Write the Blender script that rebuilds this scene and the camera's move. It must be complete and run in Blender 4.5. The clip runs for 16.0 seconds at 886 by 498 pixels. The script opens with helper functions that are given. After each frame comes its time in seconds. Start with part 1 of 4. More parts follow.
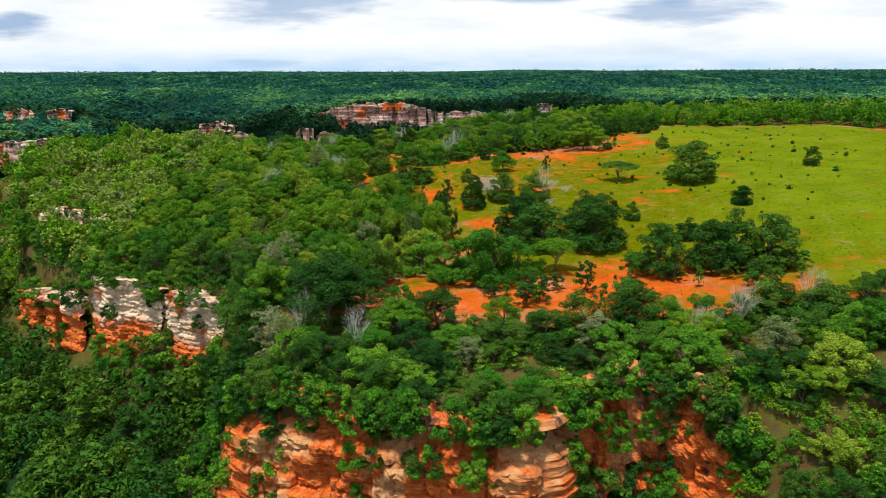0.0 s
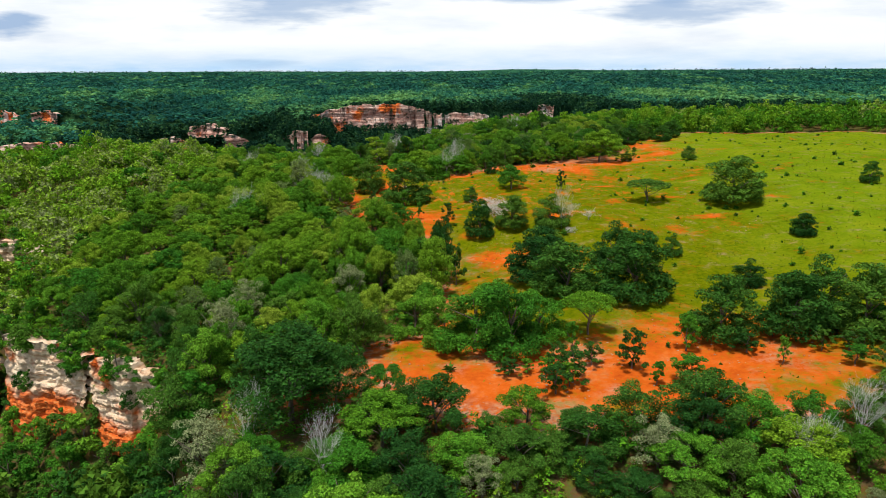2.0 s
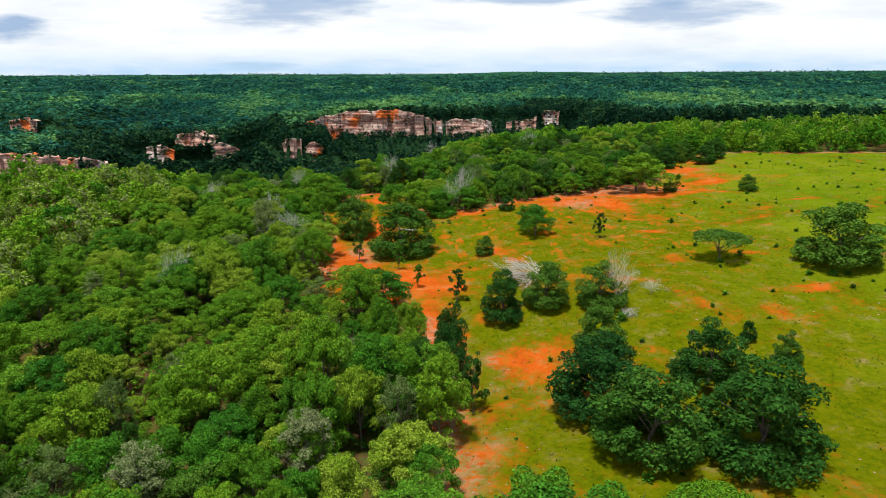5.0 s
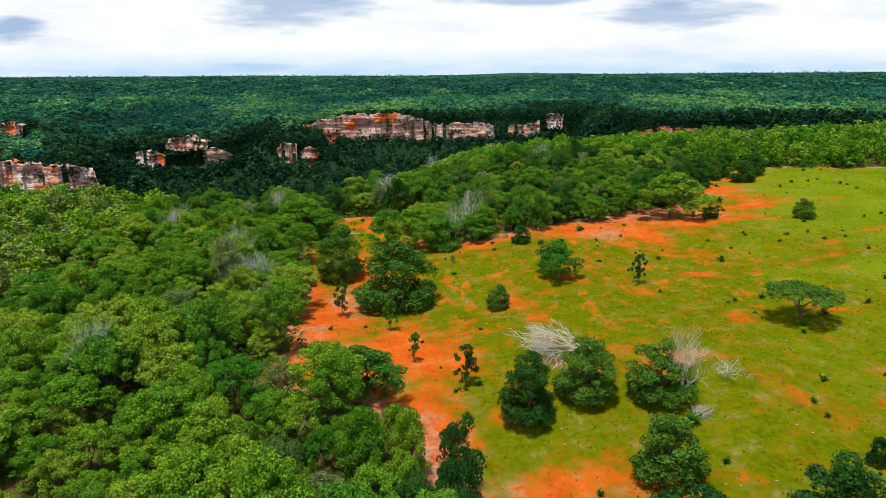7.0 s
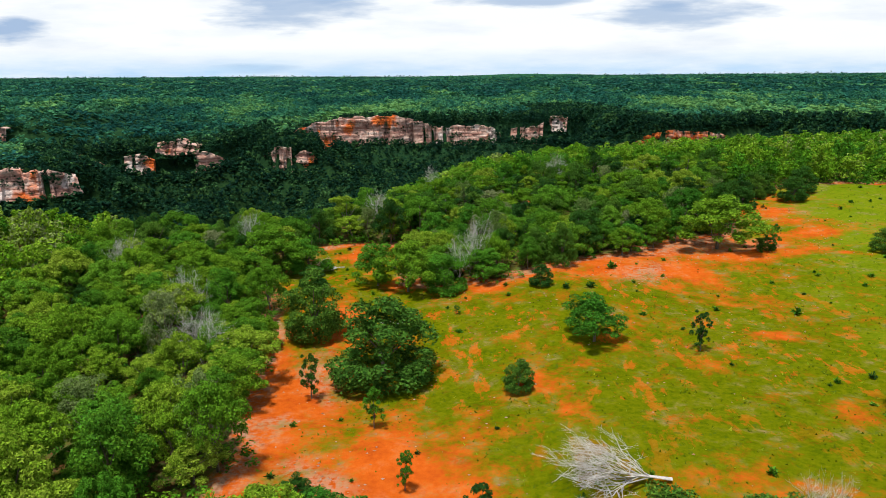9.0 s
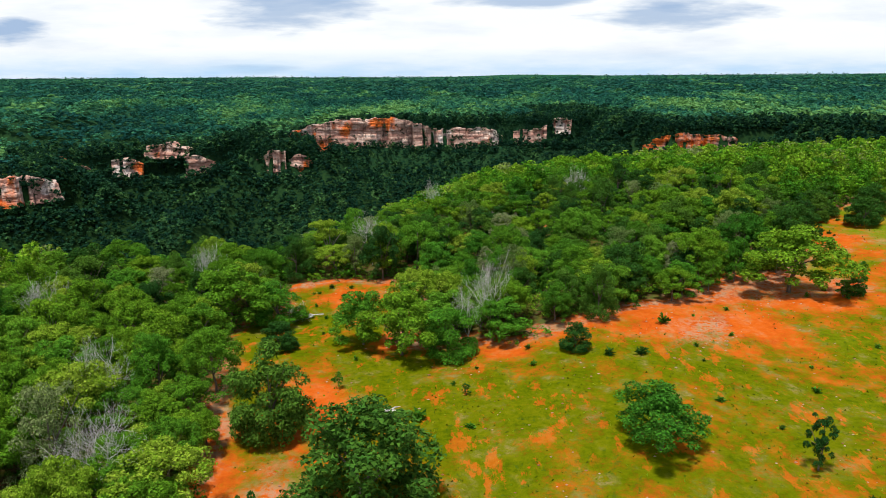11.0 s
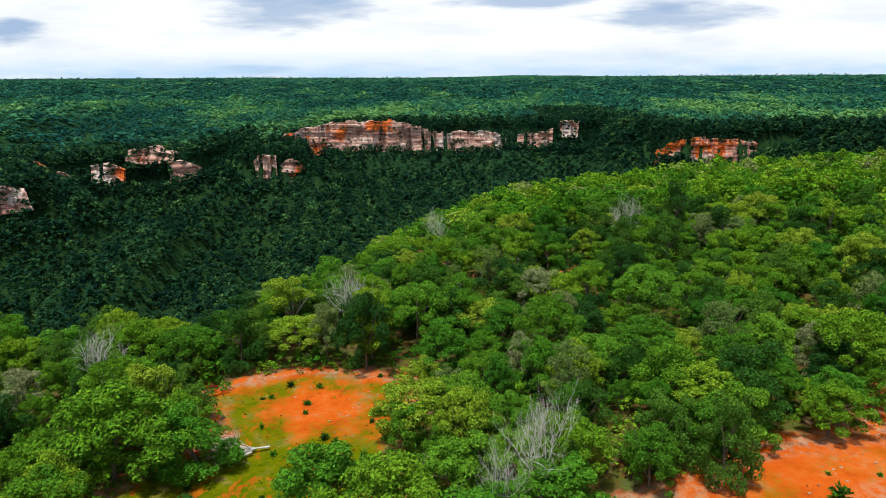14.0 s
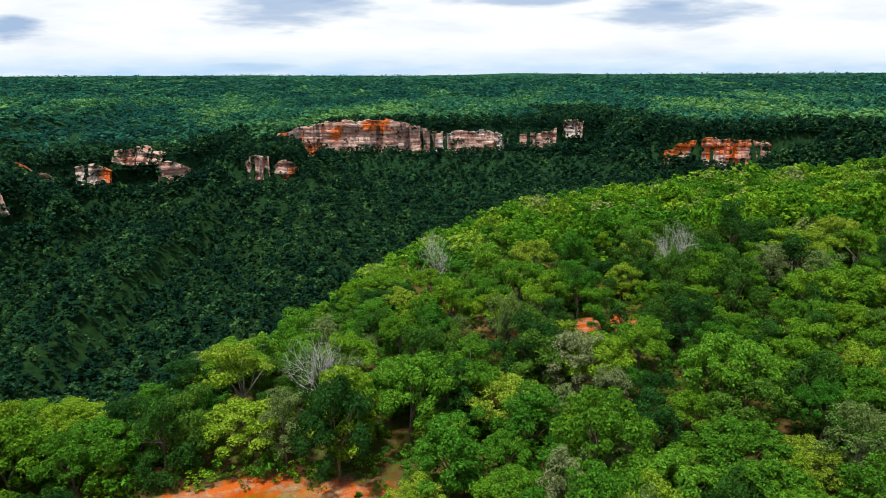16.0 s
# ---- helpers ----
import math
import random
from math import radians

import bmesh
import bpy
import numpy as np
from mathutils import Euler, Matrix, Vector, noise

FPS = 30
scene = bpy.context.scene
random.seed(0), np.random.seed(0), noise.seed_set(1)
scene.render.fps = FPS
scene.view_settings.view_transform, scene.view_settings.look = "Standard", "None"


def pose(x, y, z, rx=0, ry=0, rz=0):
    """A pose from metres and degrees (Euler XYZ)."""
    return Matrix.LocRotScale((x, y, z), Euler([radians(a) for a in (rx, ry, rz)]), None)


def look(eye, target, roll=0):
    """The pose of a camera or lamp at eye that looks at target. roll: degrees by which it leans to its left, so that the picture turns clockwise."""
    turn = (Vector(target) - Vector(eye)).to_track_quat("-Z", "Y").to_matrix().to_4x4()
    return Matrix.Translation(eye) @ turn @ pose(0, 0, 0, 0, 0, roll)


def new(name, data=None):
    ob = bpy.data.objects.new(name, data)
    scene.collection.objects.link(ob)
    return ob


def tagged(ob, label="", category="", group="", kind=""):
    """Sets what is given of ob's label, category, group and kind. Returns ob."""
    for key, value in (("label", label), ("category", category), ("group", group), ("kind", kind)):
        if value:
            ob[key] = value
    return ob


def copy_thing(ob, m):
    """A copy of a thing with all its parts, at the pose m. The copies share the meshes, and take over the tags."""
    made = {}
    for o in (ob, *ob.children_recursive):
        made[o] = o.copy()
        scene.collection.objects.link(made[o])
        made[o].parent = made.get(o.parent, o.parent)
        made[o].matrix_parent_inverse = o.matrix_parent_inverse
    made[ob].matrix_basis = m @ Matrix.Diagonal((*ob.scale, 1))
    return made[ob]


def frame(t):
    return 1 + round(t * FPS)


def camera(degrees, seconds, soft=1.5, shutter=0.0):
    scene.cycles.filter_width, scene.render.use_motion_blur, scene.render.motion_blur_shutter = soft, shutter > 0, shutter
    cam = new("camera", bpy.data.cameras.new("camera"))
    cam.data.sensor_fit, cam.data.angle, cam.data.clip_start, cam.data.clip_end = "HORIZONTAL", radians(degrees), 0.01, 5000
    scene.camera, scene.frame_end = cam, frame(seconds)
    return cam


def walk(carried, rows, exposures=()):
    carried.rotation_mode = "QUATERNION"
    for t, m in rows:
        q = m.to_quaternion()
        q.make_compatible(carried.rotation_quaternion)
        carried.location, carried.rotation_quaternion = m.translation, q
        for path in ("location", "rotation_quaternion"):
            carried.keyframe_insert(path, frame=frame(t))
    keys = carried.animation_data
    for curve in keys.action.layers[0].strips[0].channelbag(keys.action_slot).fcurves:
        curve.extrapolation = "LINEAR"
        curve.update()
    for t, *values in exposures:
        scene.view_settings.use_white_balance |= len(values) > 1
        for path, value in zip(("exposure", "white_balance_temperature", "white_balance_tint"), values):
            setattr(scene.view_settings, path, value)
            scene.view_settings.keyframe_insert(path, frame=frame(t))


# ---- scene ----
cam = camera(67.1, 16.0, soft=0.85)
# seconds, place, pitch, yaw, lean of the drone's glide over the plateau
ROWS = [
    (0.0, 0.577, -0.146, 30.054, -15.173, 0.446, -0.197),
    (1.0, 0.545, 9.394, 30.162, -15.219, 0.374, -0.231),
    (2.0, 0.268, 18.870, 30.536, -15.199, 0.329, -0.260),
    (3.0, -0.100, 28.312, 31.052, -15.145, 0.305, -0.286),
    (4.0, -0.460, 37.743, 31.608, -15.080, 0.294, -0.307),
    (5.0, -0.761, 47.181, 32.122, -15.018, 0.291, -0.324),
    (6.0, -0.987, 56.635, 32.536, -14.963, 0.292, -0.337),
    (7.0, -1.153, 66.109, 32.822, -14.919, 0.293, -0.345),
    (8.0, -1.287, 75.600, 32.971, -14.883, 0.290, -0.349),
    (9.0, -1.431, 85.098, 32.997, -14.853, 0.282, -0.349),
    (10.0, -1.621, 94.585, 32.931, -14.823, 0.267, -0.345),
    (11.0, -1.886, 104.040, 32.810, -14.794, 0.245, -0.337),
    (12.0, -2.234, 113.432, 32.674, -14.766, 0.216, -0.324),
    (13.0, -2.644, 122.725, 32.551, -14.746, 0.181, -0.308),
    (14.0, -3.056, 131.875, 32.450, -14.747, 0.144, -0.287),
    (15.0, -3.361, 140.833, 32.338, -14.791, 0.105, -0.261),
    (16.0, -3.393, 149.541, 32.135, -14.910, 0.070, -0.232),
]
walk(cam, [(t, pose(x, y, z, 90 + pitch, 0, yaw) @ pose(0, 0, 0, 0, 0, lean)) for t, x, y, z, pitch, yaw, lean in ROWS])

# ---- sky, sun ----
world = bpy.data.worlds.new("world")
scene.world = world
world.use_nodes = True
wn, wl = world.node_tree.nodes, world.node_tree.links
wn.clear()


def wmath(op, a, b=0.0, c=0.0, clamp=False):
    n = wn.new("ShaderNodeMath")
    n.operation, n.use_clamp = op, clamp
    for i, v in enumerate((a, b, c)):
        if isinstance(v, (int, float)):
            n.inputs[i].default_value = v
        else:
            wl.new(v, n.inputs[i])
    return n.outputs[0]


def wmix(fac, a, b):
    n = wn.new("ShaderNodeMix")
    n.data_type = "RGBA"
    for i, v in ((0, fac), (6, a), (7, b)):
        if isinstance(v, (int, float, tuple)):
            n.inputs[i].default_value = v
        else:
            wl.new(v, n.inputs[i])
    return n.outputs[2]


SUN_TURN, SUN_HEIGHT = -145.0, 75.0
sky = wn.new("ShaderNodeTexSky")
sky.sky_type, sky.sun_disc = "NISHITA", False
sky.sun_elevation, sky.sun_rotation = radians(SUN_HEIGHT), radians(SUN_TURN)
where = wn.new("ShaderNodeTexCoord").outputs["Generated"]
axes = wn.new("ShaderNodeSeparateXYZ")
wl.new(where, axes.inputs[0])
ahead = wmath("MAXIMUM", axes.outputs[1], 0.08)
across, up = wmath("DIVIDE", axes.outputs[0], ahead), wmath("DIVIDE", axes.outputs[2], ahead)
flat = wn.new("ShaderNodeCombineXYZ")
wl.new(wmath("MULTIPLY", across, 2.6), flat.inputs[0])
wl.new(wmath("MULTIPLY", up, 15.0), flat.inputs[1])


def cloud_noise(scale, detail, seed):
    n = wn.new("ShaderNodeTexNoise")
    n.noise_dimensions = "4D"
    wl.new(flat.outputs[0], n.inputs["Vector"])
    n.inputs["W"].default_value, n.inputs["Scale"].default_value = seed, scale
    n.inputs["Detail"].default_value, n.inputs["Roughness"].default_value = detail, 0.55
    return n.outputs["Fac"]


billow, streak = cloud_noise(1.6, 6, 3.1), cloud_noise(4.2, 5, 8.4)


def bank(x, y, wide, high):
    """A grey cloud base round the direction x across, y up."""
    dx = wmath("DIVIDE", wmath("SUBTRACT", across, x), wide)
    dy = wmath("DIVIDE", wmath("SUBTRACT", up, y), high)
    r = wmath("ADD", wmath("MULTIPLY", dx, dx), wmath("MULTIPLY", dy, dy))
    r = wmath("ADD", r, wmath("MULTIPLY", wmath("SUBTRACT", streak, 0.5), 3.2))
    return wmath("SMOOTH_MIN", wmath("MAXIMUM", wmath("SUBTRACT", 1.15, r), 0.0), 1.0, 0.4)


grey = 0.0
for b in ((-0.215, 0.092, 0.12, 0.034), (0.33, 0.08, 0.13, 0.024), (0.11, 0.1, 0.12, 0.014), (-0.28, 0.007, 0.07, 0.008), (-0.62, 0.06, 0.06, 0.02), (-0.1, 0.16, 0.5, 0.05)):
    grey = wmath("MAXIMUM", grey, bank(*b))
grey = wmath("ADD", wmath("MULTIPLY", grey, 0.85), wmath("MULTIPLY", wmath("SUBTRACT", billow, 0.5), 1.9, clamp=True), clamp=True)
clouds = wmix(grey, (1.03, 1.06, 1.08, 1), (0.40, 0.54, 0.76, 1))
# paler blue air low over the horizon
low = wmath("SUBTRACT", 1.0, wmath("DIVIDE", wmath("MAXIMUM", up, 0.0), 0.034), clamp=True)
clouds = wmix(wmath("MULTIPLY", low, wmath("MULTIPLY", streak, 1.5), clamp=True), clouds, (0.50, 0.74, 1.0, 1))
gain = wn.new("ShaderNodeVectorMath")
gain.operation = "SCALE"
wl.new(sky.outputs[0], gain.inputs[0])
gain.inputs["Scale"].default_value = 0.1
# broken cloud overhead, closed towards the horizon
high = wmath("DIVIDE", wmath("SUBTRACT", axes.outputs[2], 0.15), 0.35, clamp=True)
cover = wmath("ADD", wmath("SUBTRACT", 0.88, wmath("MULTIPLY", high, 0.74)), wmath("MULTIPLY", billow, 0.16), clamp=True)
back = wn.new("ShaderNodeBackground")
wl.new(wmix(cover, gain.outputs[0], clouds), back.inputs[0])
back.inputs[1].default_value = 1.0
wl.new(back.outputs[0], wn.new("ShaderNodeOutputWorld").inputs[0])

sun = new("sun", bpy.data.lights.new("sun", "SUN"))
sun.data.energy, sun.data.angle, sun.data.color = 4.7, radians(7), (1.0, 0.95, 0.86)
ha, he = radians(SUN_TURN), radians(SUN_HEIGHT)
sun.matrix_world = look((0, 0, 200), Vector((0, 0, 200)) - Vector((math.sin(ha) * math.cos(he), math.cos(ha) * math.cos(he), math.sin(he))))
scene.view_settings.exposure = 0.0

# ---- materials ----
class Nodes:
    """Short hand for one node material."""

    def __init__(self, name, rough=0.9, gloss=0.2):
        self.mat = bpy.data.materials.new(name)
        self.mat.use_nodes = True
        self.n, self.l = self.mat.node_tree.nodes, self.mat.node_tree.links
        self.bsdf = self.n["Principled BSDF"]
        self.bsdf.inputs["Roughness"].default_value = rough
        self.bsdf.inputs["Specular IOR Level"].default_value = gloss

    def put(self, v, socket):
        if isinstance(v, (int, float, tuple)):
            socket.default_value = v
        else:
            self.l.new(v, socket)

    def place(self, sx=1.0, sy=1.0, sz=1.0):
        geo = self.n.new("ShaderNodeNewGeometry")
        m = self.n.new("ShaderNodeMapping")
        m.inputs["Scale"].default_value = (sx, sy, sz)
        self.l.new(geo.outputs["Position"], m.inputs["Vector"])
        return m.outputs[0]

    def noise(self, size, detail=4, rough=0.55, vec=None, out="Fac"):
        t = self.n.new("ShaderNodeTexNoise")
        t.inputs["Scale"].default_value, t.inputs["Detail"].default_value, t.inputs["Roughness"].default_value = 1.0 / size, detail, rough
        self.l.new(vec or self.place(), t.inputs["Vector"])
        return t.outputs[out]

    def math(self, op, a, b=0.0, clamp=False):
        t = self.n.new("ShaderNodeMath")
        t.operation, t.use_clamp = op, clamp
        self.put(a, t.inputs[0]), self.put(b, t.inputs[1])
        return t.outputs[0]

    def band(self, v, a, b, lo=0.0, hi=1.0):
        t = self.n.new("ShaderNodeMapRange")
        t.interpolation_type = "SMOOTHSTEP"
        for k, val in enumerate((v, a, b, lo, hi)):
            self.put(val, t.inputs[k])
        return t.outputs[0]

    def mix(self, fac, a, b, blend="MIX"):
        t = self.n.new("ShaderNodeMix")
        t.data_type, t.blend_type = "RGBA", blend
        self.put(fac, t.inputs[0]), self.put(a, t.inputs[6]), self.put(b, t.inputs[7])
        return t.outputs[2]

    def ramp(self, v, *stops):
        t = self.n.new("ShaderNodeValToRGB")
        while len(t.color_ramp.elements) < len(stops):
            t.color_ramp.elements.new(0.5)
        for e, (p, c) in zip(t.color_ramp.elements, stops):
            e.position, e.color = p, (*c, 1)
        self.put(v, t.inputs[0])
        return t.outputs[0]

    def bump(self, v, strength, distance):
        t = self.n.new("ShaderNodeBump")
        t.inputs["Strength"].default_value, t.inputs["Distance"].default_value = strength, distance
        self.l.new(v, t.inputs["Height"])
        self.l.new(t.outputs[0], self.bsdf.inputs["Normal"])

    def colour(self, c):
        self.put(c, self.bsdf.inputs["Base Color"])
        return self.mat


def leaf_material(name, stops, per_tree, through_light=0.22, vary=0.5, shine=(0.34, 0.46, 0.03, 1)):
    """Leaves: hue by tree, then by leaf; light shines through."""
    m = Nodes(name, 0.7, 0.03)
    if per_tree:
        tree = m.n.new("ShaderNodeObjectInfo").outputs["Random"]
    else:
        at = m.n.new("ShaderNodeAttribute")
        at.attribute_name = "tint"
        tree = at.outputs["Fac"]
    leaf = m.n.new("ShaderNodeNewGeometry").outputs["Random Per Island"]
    v = m.math("ADD", tree, m.math("MULTIPLY", m.math("SUBTRACT", leaf, 0.5), 0.6 * vary), clamp=True)
    v = m.math("ADD", v, m.math("MULTIPLY", m.math("SUBTRACT", m.noise(1.6, 2), 0.5), 0.5), clamp=True)
    hsv = m.n.new("ShaderNodeHueSaturation")
    m.l.new(m.band(m.math("FRACT", m.math("MULTIPLY", leaf, 37.0)), 0, 1, 1 - vary, 1 + vary), hsv.inputs["Value"])
    m.l.new(m.ramp(v, *stops), hsv.inputs["Color"])
    c = hsv.outputs[0]
    m.colour(c)
    tr = m.n.new("ShaderNodeBsdfTranslucent")
    m.l.new(m.mix(0.3, c, shine), tr.inputs[0])
    mx = m.n.new("ShaderNodeMixShader")
    mx.inputs[0].default_value = through_light
    m.l.new(m.bsdf.outputs[0], mx.inputs[1]), m.l.new(tr.outputs[0], mx.inputs[2])
    m.l.new(mx.outputs[0], m.n["Material Output"].inputs[0])
    return m.mat


LIME = ((0.0, (0.048, 0.155, 0.012)), (0.45, (0.096, 0.225, 0.012)), (0.8, (0.162, 0.285, 0.016)), (1.0, (0.222, 0.315, 0.03)))
MID = ((0.0, (0.030, 0.13, 0.012)), (0.5, (0.060, 0.20, 0.014)), (1.0, (0.125, 0.275, 0.020)))
DEEP = ((0.0, (0.014, 0.062, 0.012)), (0.5, (0.030, 0.100, 0.013)), (1.0, (0.075, 0.165, 0.018)))
OLIVE = ((0.0, (0.085, 0.15, 0.035)), (0.5, (0.135, 0.195, 0.06)), (1.0, (0.20, 0.23, 0.11)))
# gorge leaves: the gorge's shade and blue haze are put into these colours
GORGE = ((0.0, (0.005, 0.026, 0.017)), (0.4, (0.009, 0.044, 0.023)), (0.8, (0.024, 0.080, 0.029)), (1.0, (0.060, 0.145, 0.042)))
WOODS = ((0.0, (0.028, 0.125, 0.012)), (0.3, (0.062, 0.20, 0.010)), (0.65, (0.135, 0.285, 0.013)), (0.9, (0.20, 0.32, 0.025)), (1.0, (0.20, 0.24, 0.10)))
leaf_mid = leaf_material("leaf_mid", MID, True)
leaf_lime = leaf_material("leaf_lime", LIME, True)
leaf_deep = leaf_material("leaf_deep", DEEP, True, 0.2)
leaf_olive = leaf_material("leaf_olive", OLIVE, True)
leaf_woods = leaf_material("leaf_woods", WOODS, False)
# leaf colour carries painted shade and haze of the gorge
leaf_gorge_hazed = leaf_material("leaf_gorge_hazed", GORGE, False, 0.2, 0.35, (0.06, 0.22, 0.05, 1))


def bark_material(name, a, b):
    m = Nodes(name, 0.9, 0.15)
    n = m.noise(0.25, 5, 0.6, m.place(1, 1, 0.25))
    m.bump(n, 0.6, 0.03)
    return m.colour(m.ramp(n, (0.3, a), (0.7, b)))


bark = bark_material("bark", (0.06, 0.045, 0.032), (0.22, 0.18, 0.14))
pale_bark = bark_material("pale_bark", (0.14, 0.12, 0.10), (0.34, 0.30, 0.26))
dead_wood = bark_material("dead_wood", (0.34, 0.32, 0.30), (0.64, 0.61, 0.57))


def rock_material(name, pale, grain, dark=0.57, level=-999.0, soft=False):
    """Layered sandstone, stained by red earth; pale: how much of it is bare stone; level: red beds lie below that height."""
    m = Nodes(name, 0.92, 0.12)
    beds = m.noise(1.6 * grain, 5, 0.62, m.place(0.45, 0.45, 1.1) if level == -1000.0 else m.place(0.4, 0.4, 1.5) if soft else m.place(0.16, 0.16, 2.6))
    fine = m.noise(0.35 * grain, 5, 0.65, m.place(0.8, 0.8, 1.3) if soft else m.place(0.5, 0.5, 2.0))
    stain = m.noise(6 * grain, 4, 0.6, m.place(1, 1, 0.9))
    streak = m.noise(1.5 * grain, 4, 0.6, m.place(1, 1, 0.14))
    stone = m.ramp(beds, (0.3, (0.30, 0.12, 0.07)), (0.4, (0.60, 0.40, 0.25)), (0.5, (0.74, 0.58, 0.41)), (0.6, (0.68, 0.52, 0.37)), (0.68, (0.52, 0.30, 0.18)), (0.76, (0.34, 0.20, 0.14)))
    if level == -1000.0:
        stone = m.ramp(beds, (0.3, (0.34, 0.09, 0.035)), (0.42, (0.52, 0.20, 0.07)), (0.54, (0.62, 0.34, 0.15)), (0.68, (0.46, 0.17, 0.06)))
    if soft:
        stone = m.ramp(beds, (0.28, (0.20, 0.095, 0.08)), (0.42, (0.44, 0.235, 0.18)), (0.56, (0.56, 0.37, 0.30)), (0.72, (0.72, 0.60, 0.52)))
    red = m.ramp(fine, (0.3, (0.34, 0.055, 0.014)), (0.5, (0.60, 0.125, 0.02)), (0.64, (0.66, 0.23, 0.07)), (0.78, (0.58, 0.36, 0.20)))
    axes_ = m.n.new("ShaderNodeSeparateXYZ")
    m.l.new(m.place(), axes_.inputs[0])
    deep = m.band(m.math("ADD", axes_.outputs[2], m.math("MULTIPLY", m.math("SUBTRACT", stain, 0.5), 9.0)), level + 1.0, level - 1.0)
    c = m.mix(m.math("MAXIMUM", m.band(stain, pale - 0.05, pale + 0.05), deep), stone, red)
    if soft:
        c = m.mix(m.band(m.noise(22, 3, 0.6), 0.57, 0.62, 0, 0.7), c, m.ramp(fine, (0.35, (0.46, 0.37, 0.33)), (0.6, (0.82, 0.77, 0.72))))
    c = m.mix(m.band(streak, dark, dark + 0.1, 0, 0.7 if soft else 0.85), c, (0.055, 0.034, 0.03, 1))
    c = m.mix(m.band(fine, 0.6, 0.72, 0, 0.5), c, (0.05, 0.034, 0.03, 1))
    m.bump(m.math("ADD", fine, beds), 0.4 if soft else 0.9, 0.3 * grain)
    return m.colour(c)


rock_red = rock_material("rock_red", 0.45, 1.0, 0.58, -1000.0)
rock_cream = rock_material("rock_cream", 0.62, 1.0, 0.61, -2.6)
rock_pale = rock_material("rock_pale", 0.66, 3.4, 0.60, -999.0, True)
rock_far = rock_material("rock_far", 0.56, 3.4, 0.54, -999.0, True)


def ground_material():
    """Red earth, thin grass, leaf litter, undergrowth, and the woods' shade and haze put into the colour, by the
    ground's own cover map.
    """
    m = Nodes("ground", 1.0, 0.0)
    at = m.n.new("ShaderNodeAttribute")
    at.attribute_name = "cover"
    sep = m.n.new("ShaderNodeSeparateColor")
    m.l.new(at.outputs["Color"], sep.inputs[0])
    grass, litter, wood = sep.outputs[0], sep.outputs[1], sep.outputs[2]
    broad, mid, fine, grit = m.noise(9, 4), m.noise(2.2, 4), m.noise(0.5, 5, 0.65), m.noise(0.12, 3)
    soil = m.ramp(m.math("ADD", m.math("MULTIPLY", mid, 0.6), m.math("MULTIPLY", fine, 0.4)),
                  (0.3, (0.33, 0.052, 0.007)), (0.5, (0.49, 0.092, 0.009)), (0.68, (0.53, 0.142, 0.026)))
    pale = m.mix(m.math("MULTIPLY", m.band(broad, 0.5, 0.62), m.band(fine, 0.38, 0.56)), soil, (0.42, 0.20, 0.115, 1))
    green = m.ramp(m.math("ADD", m.math("MULTIPLY", broad, 0.55), m.math("MULTIPLY", fine, 0.45)),
                   (0.32, (0.064, 0.123, 0.003)), (0.5, (0.116, 0.170, 0.004)), (0.66, (0.168, 0.194, 0.007)))
    axes_ = m.n.new("ShaderNodeSeparateXYZ")
    m.l.new(m.place(), axes_.inputs[0])
    # drier, thinner grass towards the wood's edge
    dry = m.band(m.math("ADD", axes_.outputs[0], m.math("MULTIPLY", m.math("SUBTRACT", broad, 0.5), 60.0)), 62.0, 28.0)
    yellow = m.ramp(m.math("ADD", m.math("MULTIPLY", mid, 0.4), m.math("MULTIPLY", fine, 0.6)),
                    (0.32, (0.038, 0.064, 0.001)), (0.46, (0.086, 0.106, 0.001)), (0.60, (0.130, 0.133, 0.002)), (0.74, (0.185, 0.125, 0.006)))
    green = m.mix(m.math("MULTIPLY", dry, 0.85), green, yellow)
    edge = m.math("ADD", m.math("MULTIPLY", m.noise(3.6, 7, 0.72), 0.6), m.math("ADD", m.math("MULTIPLY", broad, 0.35), m.math("MULTIPLY", fine, 0.25)))
    gfac = m.band(m.math("ADD", grass, m.math("MULTIPLY", m.math("SUBTRACT", edge, 0.6), 3.6)), 0.05, 0.85)
    c = m.mix(gfac, pale, green)
    # grey-brown dry litter and stubble along the wood's edge
    rim_litter = m.math("MULTIPLY", m.band(m.math("ADD", litter, m.math("MULTIPLY", m.math("SUBTRACT", mid, 0.5), 0.5)), 0.0, 0.22), m.band(m.noise(0.9, 6, 0.75), 0.42, 0.58, 0, 0.85))
    c = m.mix(rim_litter, c, m.ramp(fine, (0.35, (0.20, 0.10, 0.055)), (0.65, (0.40, 0.27, 0.17))))
    # scuffed specks of earth and darker tufts in the thin grass
    speck = m.math("MULTIPLY", m.band(m.noise(1.9, 6, 0.7, m.place(1.1, 0.55, 1)), 0.545, 0.60), m.math("MULTIPLY", m.math("MULTIPLY", dry, m.band(axes_.outputs[1], 112.0, 144.0, 0.1, 1.0)), m.band(broad, 0.36, 0.52)))
    c = m.mix(m.math("MULTIPLY", speck, 0.65), c, soil)
    tuft = m.math("MULTIPLY", m.band(m.noise(0.7, 4, 0.7), 0.6, 0.68, 0, 0.6), gfac)
    c = m.mix(tuft, c, (0.05, 0.095, 0.008, 1))
    leaves = m.ramp(m.noise(0.8, 6, 0.75), (0.3, (0.03, 0.04, 0.012)), (0.45, (0.075, 0.05, 0.022)), (0.52, (0.035, 0.075, 0.012)), (0.62, (0.06, 0.10, 0.016)), (0.74, (0.12, 0.06, 0.03)))
